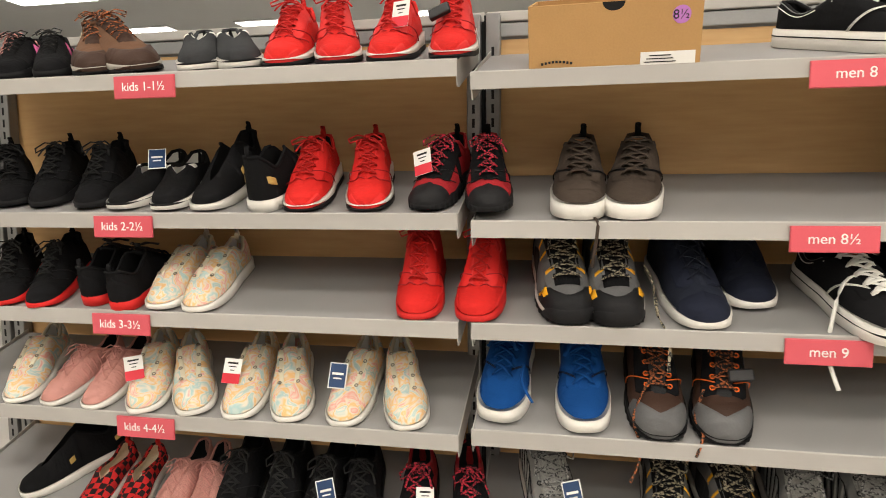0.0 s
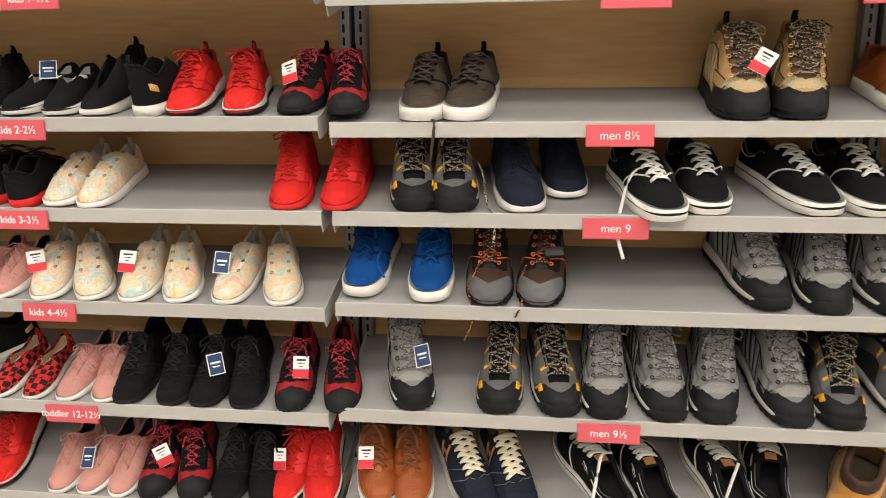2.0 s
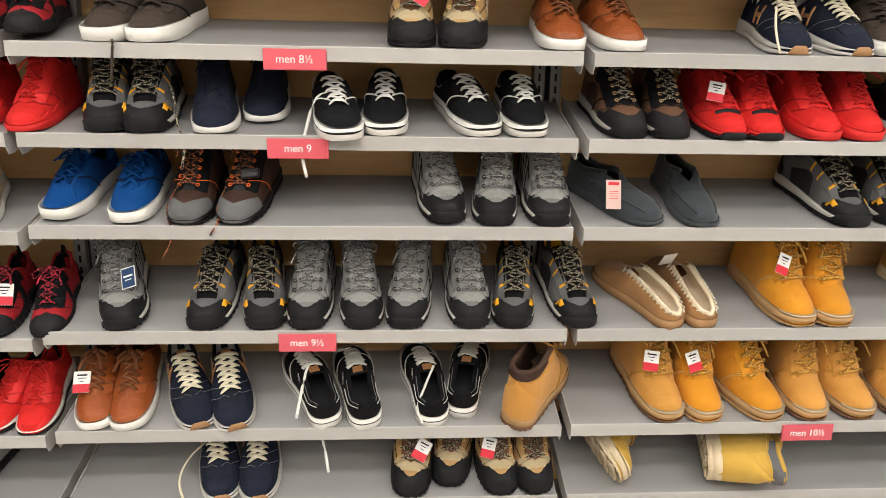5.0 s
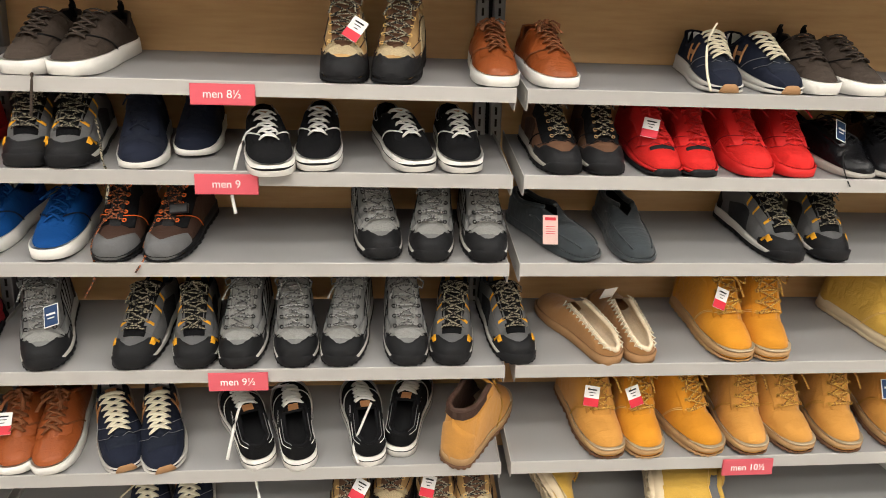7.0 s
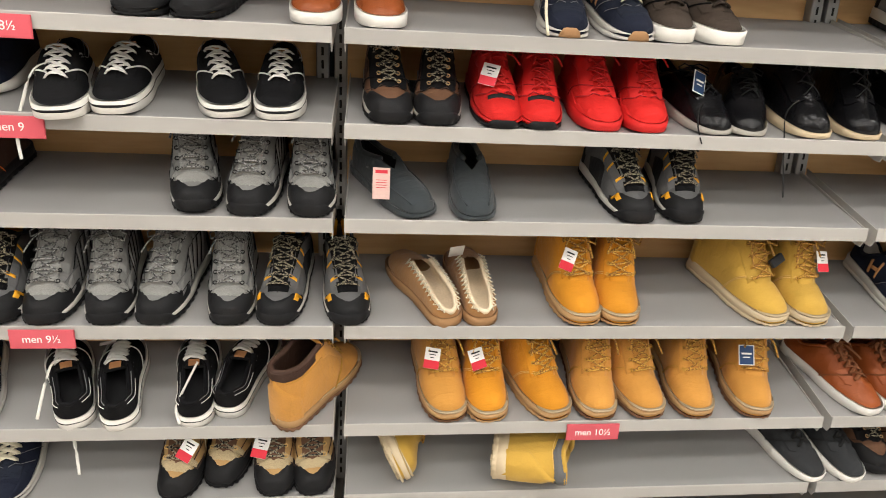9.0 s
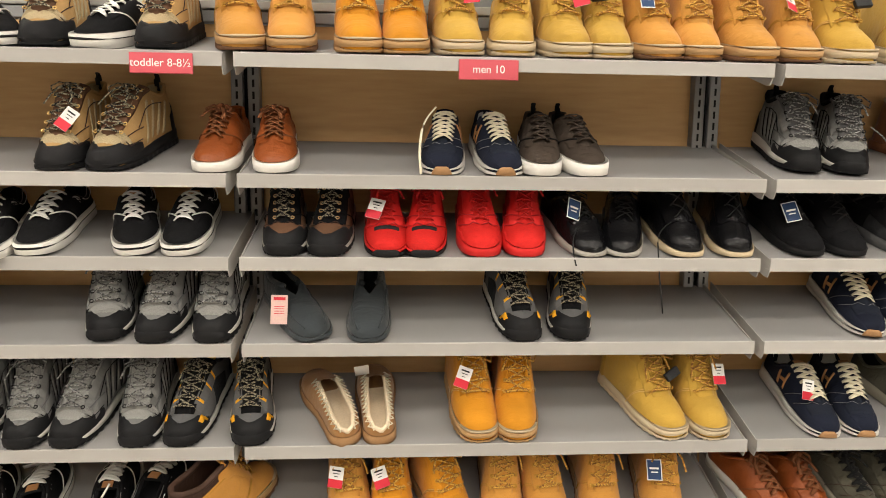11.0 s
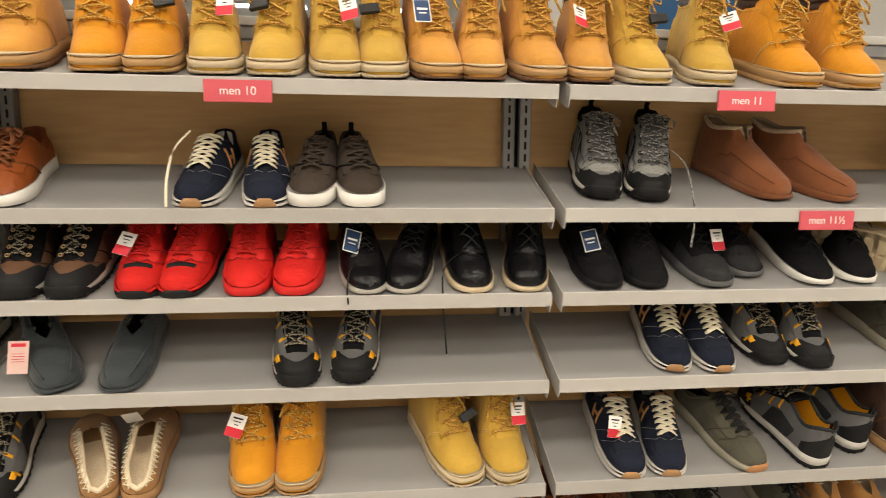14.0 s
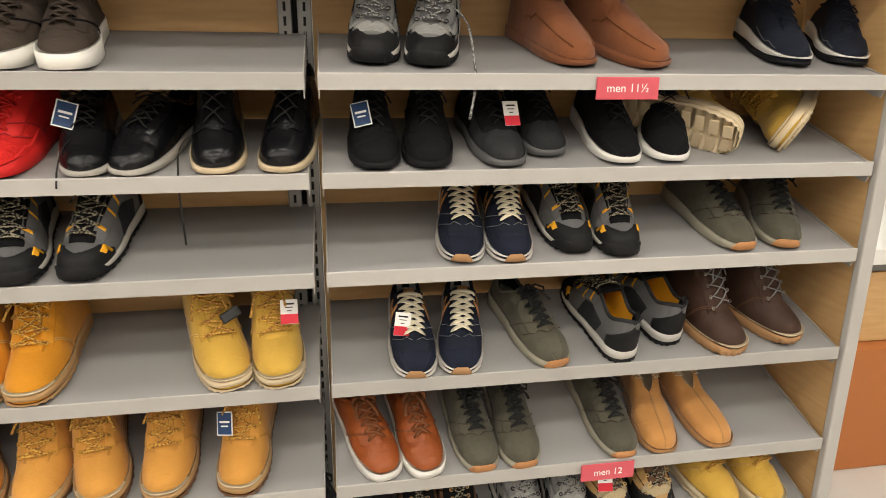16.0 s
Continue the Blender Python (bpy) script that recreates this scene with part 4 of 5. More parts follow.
man("red_sport", "running_shoe", "bright red sports shoe with black lettering bars", "red_knit", "red_rubber", outsole="black_rubber", laces="lace_red", tongue="red_knit", tab="black_mesh", shape=sc(0.12, 0.09, 0.115), bumpers=[("toe_bumper", "black_rubber", 0.035, 0.003, 0.022, 0.006)], panels=[("print_bar", "black_rubber", (0.17, 0.205, 0.62, 1.0, dict(off=0.002, n=5))), ("eyestay", "red_rubber", EYESTAY)], bars=True, lace_r=0.003, bow_size=1.2, seams=[(SEAM_PATH, "red_dark", 0.0012), (VAMP_SEAM, "red_dark", 0.0012)])
man("red_puff", "training_shoe", "all-red training shoe with moulded red sole", "red_knit", "red_rubber", laces="lace_red", tongue="red_knit", tab="red_knit", sole_t=0.034, shape=sc(0.13, 0.1, 0.125, toe=0.059, vamp=0.068), panels=[("mudguard", "red_rubber", MUD), ("eyestay", "red_rubber", EYESTAY)], bars=True, lace_r=0.003, bow_size=1.2, seams=[(SEAM_PATH, "red_dark", 0.0012), (VAMP_SEAM, "red_dark", 0.0012)])
man("dress", "dress_shoe", "polished black leather lace-up dress shoe", "black_leather", "sole_grey", laces="lace_black", tongue="black_leather", square=2.0, length=0.3, lace_r=0.0015, flat=1.0, sole_t=0.022, shape=sc(0.09, 0.064, 0.08, toe=0.05, vamp=0.07), panels=[("wing_tip", "black_leather", (0.0, 0.2, 0.0, 1.0, dict(off=0.0018))), ("eyestay", "black_leather", EYESTAY)])
man("chukka", "chukka_boot", "smooth black leather chukka boot with a cream sole", "black_leather", "cream_rubber", category="boot", laces="lace_black", tongue="black_leather", sole_t=0.024, shape=sc(0.135, 0.118, 0.13, toe=0.06, vamp=0.078), lace_r=0.0016, flat=1.0, rows=4, panels=[("eyestay", "black_leather", EYESTAY)])
man("mocc", "moccasin_slipper", "charcoal suede moccasin slipper with stitched apron", "slipper_grey", "slipper_grey", category="slipper", shape=sc(0.082, 0.07, 0.078, throat=0.46, mouth=0.54), seam="slipper_grey", sole_t=0.02, square=2.4, lining="dark_grey", collar_r=0.007)
man("mule", "slipper_mule", "tan suede slipper with fleece lining and white whip stitching", "mule_suede", "gum_rubber", category="slipper", shape=sc(0.08, 0.062, 0.045, throat=0.34, mouth=0.44, gapw=1.4), lining="fleece", stitch="lace_cream", sole_t=0.024, square=2.4, collar="fleece", collar_r=0.006)
man("mule_tan", "slipper_clog", "camel suede clog slipper with white whip stitching", "camel_suede", "mule_suede", category="slipper", shape=sc(0.085, 0.07, 0.05, throat=0.52, mouth=0.64), lining="fleece", stitch="lace_cream", sole_t=0.022, square=2.5, collar="fleece", panels=[("centre_seam", "mule_suede", (0.0, 0.5, 0.985, 1.0, dict(off=0.0014)))])
man("fur_boot", "slipper_boot", "rust-brown suede ankle slipper boot with a moccasin seam", "rust_suede", "rust_suede", category="boot", shape=sc(0.135, 0.122, 0.135, toe=0.062, vamp=0.108, throat=0.50, mouth=0.55, gapw=0.25), seam="lace_brown", lining="fleece_tan", collar="fleece_tan", collar_r=0.006, sole_t=0.022, square=2.4)
man("navy_sport", "running_shoe", "navy sports shoe with a thick white sole", "navy_mesh", "white_rubber", outsole="black_rubber", laces="navy_mesh", tongue="navy_mesh", shape=sc(0.116, 0.088, 0.108), sole_t=0.032, heel_up=0.008, panels=[("overlay_line", "lace_grey", (0.08, 0.5, 0.3, 0.33, dict(off=0.001)))])
man("black_suede", "casual_shoe", "plain black suede shoe with laces", "black_suede", "black_rubber", laces="lace_black", tongue="black_suede", panels=[("toe_cap", "black_suede", TOECAP), ("eyestay", "black_suede", EYESTAY)])
man("black_knit", "knit_sneaker", "black speckled knit sneaker with a dark grey sole", "dark_grey", "slate", laces="lace_black", tongue="black_mesh", panels=[("eyestay", "black_suede", EYESTAY), ("quarter", "black_mesh", (0.45, 0.95, 0.0, 0.9, {}))])
man("black_white", "running_shoe", "black running shoe with a white sole", "black_mesh", "white_rubber", laces="lace_black", tongue="black_mesh", shape=sc(0.116, 0.086, 0.108), heel_up=0.008, panels=[("toe_cap", "black_suede", (0.0, 0.14, 0.0, 0.6, {})), ("eyestay", "black_suede", EYESTAY)])
man("olive", "suede_sneaker", "olive suede sneaker with black laces and gum toe", "olive_suede", "sole_olive", laces="lace_black", tongue="olive_suede", lace_r=0.004, flat=0.35, rows=6, panels=[("toe_cap", "olive_suede", (0.0, 0.22, 0.0, 0.8, dict(off=0.0018))), ("eyestay", "olive_suede", EYESTAY)], bumpers=[("gum_toe", "patch_tan", 0.03, 0.004, 0.026, 0.0055)], heel_up=0.006, seams=[(VAMP_SEAM, "dark_brown", 0.0009), (SEAM_PATH, "dark_brown", 0.0009)], bars=True)
KINDS["sand_lying"] = dict(KINDS["sand"], tread=True)
KINDS["sand_low"] = dict(KINDS["sand"], shape=dict(BOOT, front=0.135, side=0.120, heel=0.128))
man("dark_boot", "work_boot", "dark brown leather work boot with a pale welt", "dark_brown", "gum_rubber", category="boot", lugs=1, sole_t=0.025, shape=BOOT, laces="lace_grey", tongue="dark_brown", welt="cream_rubber", outsole=None, eyelets="eyelet_metal", panels=BPAN("dark_brown"), rows=5, lace_r=0.0016, flat=1.0, bow=True, width=0.102, seams=BSEAM("mid_brown"))
man("char_skate", "canvas_sneaker", "charcoal canvas sneaker with a white sole", "charcoal", "white_rubber", laces="lace_black", tongue="charcoal", sole_t=0.03, panels=[("quarter", "charcoal", LACED_QUARTER), ("eyestay", "charcoal", EYESTAY)], lace_r=0.0045, flat=0.34, seams=[(SEAM_PATH, "lace_black", 0.0009), (SEAM_BACK, "lace_black", 0.0009)])

PROTO = {}


def build_shoe(kind, bend):
    k = KINDS[kind]
    shape = dict(k["shape"])
    sole_t = k.get("sole_t", 0.026)
    last = Last(k.get("length", 0.285), k.get("width", 0.099), sole_t, bend=bend, square=k.get("square", 2.2), **shape)
    ob = tagged(new(k["name"]), k["label"], k.get("category", "shoe"), k["group"])

    def p(name, data, mat, label="", smooth=True, parent=None):
        return child(name, mesh_from(name, data[0], data[1], mat, smooth), parent or ob, label)
    upper = p("upper", shell(last), k["upper"])
    p("lining", inside(last), k.get("lining", "lining_dark"))
    p("collar", rim(last, k.get("collar_r", 0.0045)), k.get("collar", k["upper"]))
    lug = k.get("lugs", 0)
    if k.get("outsole"):
        p("outsole", sole_ring(last, 0.0, sole_t * 0.45, 0.0045, lugs=lug), k["outsole"])
        p("midsole", sole_ring(last, sole_t * 0.42, sole_t + 0.004, 0.0035, heel_up=k.get("heel_up", 0.004), drop=k.get("mid_drop", 0.45)), k["sole"])
    else:
        p("sole", sole_ring(last, 0.0, sole_t + 0.002, 0.0035, heel_up=k.get("heel_up", 0.0), lugs=lug, drop=k.get("drop", 1.0 if k.get("welt") else 0.75)), k["sole"])
    for name, mat, s1, z0, z1, grow in k.get("bumpers", ()):
        p(name, bumper(last, s1, z0, z1, grow), mat)
    if k.get("stripe"):
        p("foxing_stripe", sole_ring(last, sole_t * 0.62, sole_t * 0.62 + 0.0022, 0.0043, round_edge=0.0004), k["stripe"])
    if k.get("welt"):
        p("welt_stitching", sole_ring(last, sole_t + 0.0045, sole_t + 0.0065, 0.0024, round_edge=0.0006), k["welt"])
    if k.get("tongue"):
        p("tongue", tongue(last, k.get("tongue_up", 0.016)), k["tongue"])
    if k.get("patch"):
        end = last.mouth - 0.005
        along = (last.ridge(end) - last.ridge(end - 0.02)).normalized()
        side, up = Vector((1, 0, 0)), last.normal(end)
        c = last.ridge(end, 0, 0.0005) + along * k.get("tongue_up", 0.016) * 0.45
        pv = [c + side * (0.012 * a) + along * (0.010 * b) + up * h for h in (0.0026, -0.002) for a, b in ((-1, -1), (1, -1), (1, 1), (-1, 1))]
        p("tongue_patch", (pv, [[0, 1, 2, 3], [0, 4, 5, 1], [1, 5, 6, 2], [2, 6, 7, 3], [3, 7, 4, 0]]), k["patch"], "", False)
    if k.get("laces"):
        p("laces", laces(last, k.get("rows", 5), k.get("lace_r", 0.0023), k.get("flat", 0.55), k.get("bow", True), k.get("spread", 0.018), len(kind), k.get("bars", False), k.get("bow_size", 1.0)), k["laces"])
    if k.get("eyelets"):
        for ring in eyelets(last, k.get("rows", 5), k.get("spread", 0.018) + 0.002):
            p("eyelet", ring, k["eyelets"])
    if k.get("tab"):
        p("pull_tab", pull_tab(last), k["tab"])
    for name, mat, args in k.get("panels", ()):
        more = args[4] if len(args) > 4 else {}
        if args[0] == 0 or args[1] == 1 or (args[3] == 1.0 and args[0] < last.throat):
            p(name, overlay(last, *args[:4], **more), mat)
        else:
            for side in (-1, 1):
                p(name, overlay(last, *args[:4], sides=(side,), **more), mat)
    for path, mat, r in k.get("seams", ()):
        for side in (-1, 1):
            p("stitching", tube([last.at(s, v, side, 0.0031) for s, v in path], r, 5), mat)
    if k.get("tread"):
        chunks = []
        for i in range(9):
            for side in (-1, 1):
                s = 0.08 + i * 0.105
                w = last.half(s) * 0.82
                x, y = last.mid(s) + side * w * 0.54, s * last.n
                lift = 0.007 * max(0, (0.22 - s) / 0.22) ** 1.5
                v = [(x + a * w * 0.42, y + b * 0.0095 + side * a * 0.002, z + lift) for z in (-0.0045, 0.003) for a, b in ((-1, -1), (1, -1), (1, 1), (-1, 1))]
                chunks.append((v, [[3, 2, 1, 0], [0, 1, 5, 4], [1, 2, 6, 5], [2, 3, 7, 6], [3, 0, 4, 7]]))
        p("tread", join(chunks), k["sole"], "", False)
    if k.get("stitch"):
        for side in (-1, 1):
            zig = [last.at(s, 0.74 if i % 2 else 1.0, side, 0.0035 if i % 2 else 0.0075) for i, s in enumerate(stations(last.mouth - 0.03, 0.985, 27))]
            p("whip_stitching", tube(zig, 0.0018, 5), k["stitch"])
    if k.get("seam"):
        chunks = []
        for side in (-1, 1):
            chunks.append(tube([last.at(s, 0.58 - 0.35 * max(0, s - 0.1), side, 0.001) for s in stations(0.05, 0.62, 14)], 0.0022, 5))
        p("apron_seam", join(chunks), k["seam"])
    ob.scale = [k.get("scale", 1.0)] * 3
    return ob, last


def price_tag(ob, last, style, rnd):
    """A card hung at the laces: white over red, or navy with a white rim."""
    s = last.throat + 0.10
    c = last.at(s, 0.9, rnd.choice((-1, 1)), 0.01) + Vector((0, -0.012, 0.008))
    if style == "p":
        c = last.at(0.34, 0.35, 1 if last.bend < 0 else -1, 0.014) + Vector((0, -0.012, 0.012))
    m = Matrix.Translation(c) @ pose(0, 0, 0, rnd.uniform(40, 62), rnd.uniform(-25, 25), rnd.uniform(-25, 25))
    sc = 1 / max(0.5, ob.scale[0]) * 0.9
    m = m @ Matrix.Diagonal((sc, sc, sc, 1))
    if style == "t":
        card = box("price_tag", 0, 0, 0, 0.040, 0.056, 0.0008, "paper_white", ob, "white and red paper price tag", 0)
        box("red_band", 0, -0.0165, 0.0008, 0.040, 0.022, 0.0006, "tag_red", card, bevel=0)
        for j, w in enumerate((0.024, 0.018, 0.010)):
            box("print_bar", 0, 0.018 - j * 0.008, 0.0008, w, 0.002 if j else 0.004, 0.0005, "ink", card, bevel=0)
    elif style == "p":
        card = box("price_tag", 0, 0, 0, 0.042, 0.075, 0.0008, "card_pink", ob, "pale pink card hang tag", 0)
        box("print_bar", 0, 0.028, 0.0008, 0.03, 0.008, 0.0005, "tag_red", card, bevel=0)
        for j in range(4):
            box("print_bar", 0, 0.008 - j * 0.006, 0.0008, 0.026, 0.0015, 0.0005, "tag_red", card, bevel=0)
    elif style == "n":
        card = box("price_tag", 0, 0, 0, 0.040, 0.056, 0.0008, "paper_white", ob, "navy paper brand tag with a white rim", 0)
        box("navy_field", 0, 0, 0.0008, 0.035, 0.051, 0.0006, "tag_navy", card, bevel=0)
        box("print_bar", 0, 0.004, 0.0014, 0.025, 0.005, 0.0005, "paper_white", card, bevel=0)
        box("print_bar", 0, -0.006, 0.0014, 0.018, 0.003, 0.0005, "paper_white", card, bevel=0)
    else:
        card = box("security_tag", 0, 0, 0, 0.046, 0.024, 0.012, "plastic_black", ob, "black plastic security tag", 0.003)
    card.matrix_basis = m


STOCK = {}
STOCK["kids", 1] = [
    ("pink_knit", -0.967, 0.015, -20, ""),
    ("black_pink", -0.942, 0.015, -28, ""),
    ("black_pink", -0.854, 0.015, -28, ""),
    ("hiker_kid", -0.724, 0.015, -35, ""),
    ("hiker_kid", -0.642, 0.015, -48, ""),
    ("slipon_char", -0.508, 0.015, -28, ""),
    ("slipon_char", -0.431, 0.015, -28, ""),
    ("red_knit", -0.340, 0.015, -12, ""),
    ("red_knit", -0.246, 0.015, -12, ""),
    ("red_knit", -0.138, 0.015, -6, "t"),
    ("red_knit", -0.036, 0.015, 0, "b"),
]
STOCK["kids", 2] = [
    ("black_run", -0.985, 0.039, -35, "b"),
    ("black_run", -0.890, 0.039, -25, ""),
    ("black_run", -0.794, 0.025, -12, ""),
    ("slipon_black", -0.704, 0.018, -2, "n"),
    ("slipon_black", -0.610, 0.012, -8, ""),
    ("gold_black", -0.512, 0.012, -3, ""),
    ("gold_black", -0.411, 0.016, 9, "rb"),
    ("red_knit", -0.305, 0.010, -11, ""),
    ("red_knit", -0.194, 0.010, -6, ""),
    ("trail_red", -0.068, 0.013, 3, "t"),
    ("trail_red", 0.036, 0.002, -3, ""),
]
STOCK["kids", 3] = [
    ("black_red", -0.988, 0.002, -24, ""),
    ("black_red", -0.887, 0.002, -21, ""),
    ("black_red", -0.795, 0.021, 0, "r"),
    ("black_red", -0.699, 0.002, -5, "r"),
    ("tiedye", -0.634, 0.007, 1, ""),
    ("tiedye", -0.530, 0.002, -8, ""),
    ("red_high", -0.100, 0.002, -1, ""),
    ("red_high", 0.027, 0.002, -3, ""),
]
STOCK["kids", 4] = [
    ("tiedye", -0.980, 0.002, -14, ""),
    ("pink_knit", -0.889, 0.002, 6, ""),
    ("pink_knit", -0.800, 0.002, 6, ""),
    ("tiedye", -0.658, 0.002, -23, "t"),
    ("tiedye", -0.559, 0.002, -25, ""),
    ("tiedye", -0.450, 0.002, -12, "t"),
    ("tiedye", -0.354, 0.002, -14, ""),
    ("tiedye", -0.232, 0.002, -5, "n"),
    ("tiedye", -0.115, 0.002, -13, ""),
]
STOCK["kids", 5] = [
    ("gold_black", -1.031, 0.058, 40, ""),
    ("plaid", -0.819, 0.002, -8, ""),
    ("plaid", -0.742, 0.002, -4, ""),
    ("pink_knit", -0.645, 0.002, -1, ""),
    ("pink_knit", -0.562, 0.002, -7, ""),
    ("black_run", -0.491, 0.002, -9, ""),
    ("black_run", -0.399, 0.002, -3, ""),
    ("black_run", -0.306, 0.002, -3, "n"),
    ("black_run", -0.220, 0.002, -6, ""),
    ("trail_red", -0.092, 0.002, -11, "t"),
    ("trail_red", 0.010, 0.002, -7, ""),
]
STOCK["kids", 6] = [
    ("red_knit", -0.928, 0.011, -29, ""),
    ("red_knit", -0.850, 0.011, -20, ""),
    ("pink_knit", -0.706, 0.002, -1, ""),
    ("pink_knit", -0.621, 0.002, 4, "n"),
    ("pink_knit", -0.550, 0.002, 2, ""),
    ("trail_red", -0.450, 0.002, -9, "t"),
    ("trail_red", -0.361, 0.002, -12, ""),
    ("black_run", -0.267, 0.002, -5, ""),
    ("black_run", -0.185, 0.002, -8, ""),
    ("red_knit", -0.134, 0.008, 5, "t"),
    ("red_knit", -0.053, 0.002, -3, ""),
]
STOCK["kids", 7] = [
    ("silver", -0.459, 0.002, 2, ""),
    ("silver", -0.362, 0.002, 3, ""),
    ("silver", -0.260, 0.002, 15, ""),
]
STOCK["men_8", 1] = [
    ("skate_bw", 0.754, 0.015, -40, ""),
    ("hiker_tan", 0.831, 0.015, -10, ""),
    ("skate_bw", 0.903, 0.015, 20, ""),
    ("hiker_tan", 1.069, 0.015, -4, ""),
]
STOCK["men_8", 2] = [
    ("skate_brown", 0.187, 0.002, 6, ""),
    ("skate_brown", 0.294, 0.002, 3, ""),
    ("hiker_tan", 0.827, 0.002, 6, "t"),
    ("hiker_tan", 0.948, 0.002, 7, ""),
    ("leather_brown", 1.162, 0.002, 4, ""),
]
STOCK["men_8", 3] = [
    ("work_gray", 0.181, 0.002, -6, ""),
    ("work_gray", 0.283, 0.002, -10, ""),
    ("navy_mesh", 0.409, 0.002, -6, ""),
    ("navy_mesh", 0.519, 0.083, -9, ""),
    ("skate_bw", 0.689, -0.035, -9, ""),
    ("skate_bw", 0.794, 0.002, -6, ""),
    ("skate_bw", 0.996, 0.002, -12, ""),
    ("skate_bw", 1.111, 0.002, -7, ""),
]
STOCK["men_8", 4] = [
    ("blue_skate", 0.047, 0.024, 8, ""),
    ("blue_skate", 0.226, 0.010, -7, ""),
    ("work_orange", 0.334, 0.002, 3, ""),
    ("work_orange", 0.457, 0.002, 2, "b"),
    ("hiker_gray", 0.917, 0.013, -6, ""),
    ("hiker_gray", 1.039, 0.002, 1, ""),
    ("hiker_gray", 1.152, 0.002, 2, ""),
]
STOCK["men_8", 5] = [
    ("hiker_gray", 0.177, 0.002, -11, "n"),
    ("work_gray", 0.376, 0.002, -2, ""),
    ("work_gray", 0.496, 0.002, -4, ""),
    ("hiker_gray", 0.609, 0.002, -3, ""),
    ("hiker_gray", 0.720, 0.002, -2, ""),
    ("hiker_gray", 0.833, 0.002, 4, ""),
    ("hiker_gray", 0.975, 0.002, 0, ""),
    ("work_gray", 1.090, 0.002, 2, ""),
    ("work_gray", 1.236, 0.002, -4, ""),
]
STOCK["men_8", 6] = [
    ("leather_brown", 0.091, 0.002, -8, "t"),
    ("leather_brown", 0.187, 0.002, -13, ""),
    ("navy_runner", 0.336, 0.002, -21, ""),
    ("navy_runner", 0.439, 0.002, -22, ""),
    ("skate_bw", 0.637, 0.002, -20, "r"),
    ("skate_bw", 0.748, 0.002, -18, "rt"),
    ("skate_bw", 0.888, 0.002, -5, "r"),
    ("skate_bw", 0.971, 0.030, 8, "rn"),
    ("wheat", 1.078, 0.002, 37, "r"),
]
STOCK["men_8", 7] = [
    ("navy_runner", 0.374, 0.002, -11, ""),
    ("navy_runner", 0.480, 0.002, -12, ""),
    ("hiker_tan", 0.828, 0.002, 8, "t"),
    ("hiker_tan", 0.944, 0.030, 6, ""),
    ("hiker_tan", 1.060, 0.002, -1, "t"),
    ("hiker_tan", 1.170, 0.004, -8, ""),
]
STOCK["men_10", 1] = [
    ("wheat", 1.242, 0.015, -12, "t"),
    ("wheat", 1.360, 0.015, -10, ""),
    ("orange", 1.495, 0.015, -4, ""),
    ("orange", 1.614, 0.015, -8, "b"),
    ("sand", 1.720, 0.015, -3, "t"),
    ("sand", 1.847, 0.015, 0, "b"),
    ("sand", 1.969, 0.015, -4, "t"),
    ("sand", 2.078, 0.015, -6, "b"),
    ("wheat", 2.183, 0.015, -6, "n"),
    ("wheat", 2.284, 0.015, -2, ""),
    ("wheat", 2.404, 0.015, -4, ""),
    ("wheat", 2.520, 0.015, 0, "t"),
]
STOCK["men_11", 1] = [
    ("sand", 2.638, 0.015, -4, "b"),
    ("sand", 2.796, 0.015, 3, "t"),
    ("orange", 2.992, 0.015, -4, ""),
    ("orange", 3.153, 0.015, -8, ""),
]
STOCK["men_10", 2] = [
    ("leather_brown", 1.301, 0.002, -2, ""),
    ("navy_runner", 1.688, 0.002, 1, ""),
    ("navy_runner", 1.816, 0.002, -1, ""),
    ("skate_brown", 1.917, 0.002, 1, ""),
    ("skate_brown", 2.015, 0.002, -3, ""),
]
STOCK["men_10", 3] = [
    ("trail_brown", 1.318, 0.002, -1, ""),
    ("trail_brown", 1.432, 0.002, -2, ""),
    ("red_sport", 1.550, 0.002, 1, "t"),
    ("red_sport", 1.650, 0.002, 0, ""),
    ("red_puff", 1.766, 0.002, 3, ""),
    ("red_puff", 1.884, 0.002, 1, ""),
    ("dress", 2.025, 0.002, -5, "n"),
    ("dress", 2.108, 0.002, 11, ""),
    ("chukka", 2.250, 0.002, 1, ""),
    ("chukka", 2.383, 0.002, 5, ""),
]
STOCK["men_10", 4] = [
    ("mocc", 1.394, 0.009, -26, "p"),
    ("mocc", 1.525, 0.002, -5, ""),
    ("work_gray", 1.873, 0.002, -4, ""),
    ("work_gray", 2.000, 0.008, 3, ""),
]
STOCK["men_10", 5] = [
    ("mule", 1.462, 0.002, -20, "r"),
    ("mule", 1.554, 0.007, -10, "rn"),
    ("orange", 1.772, 0.002, -3, "t"),
    ("orange", 1.879, 0.002, -2, ""),
    ("sand", 2.248, 0.002, -16, "b"),
    ("sand", 2.363, 0.002, -12, "t"),
]
STOCK["men_10", 6] = [
    ("wheat", 1.470, 0.002, -5, "t"),
    ("orange", 1.587, 0.002, -9, "t"),
    ("orange", 1.737, 0.002, -19, ""),
    ("wheat", 1.855, 0.002, -4, ""),
    ("wheat", 1.967, 0.002, -8, ""),
    ("wheat", 2.106, 0.002, -4, ""),
    ("wheat", 2.235, 0.002, 10, "n"),
]
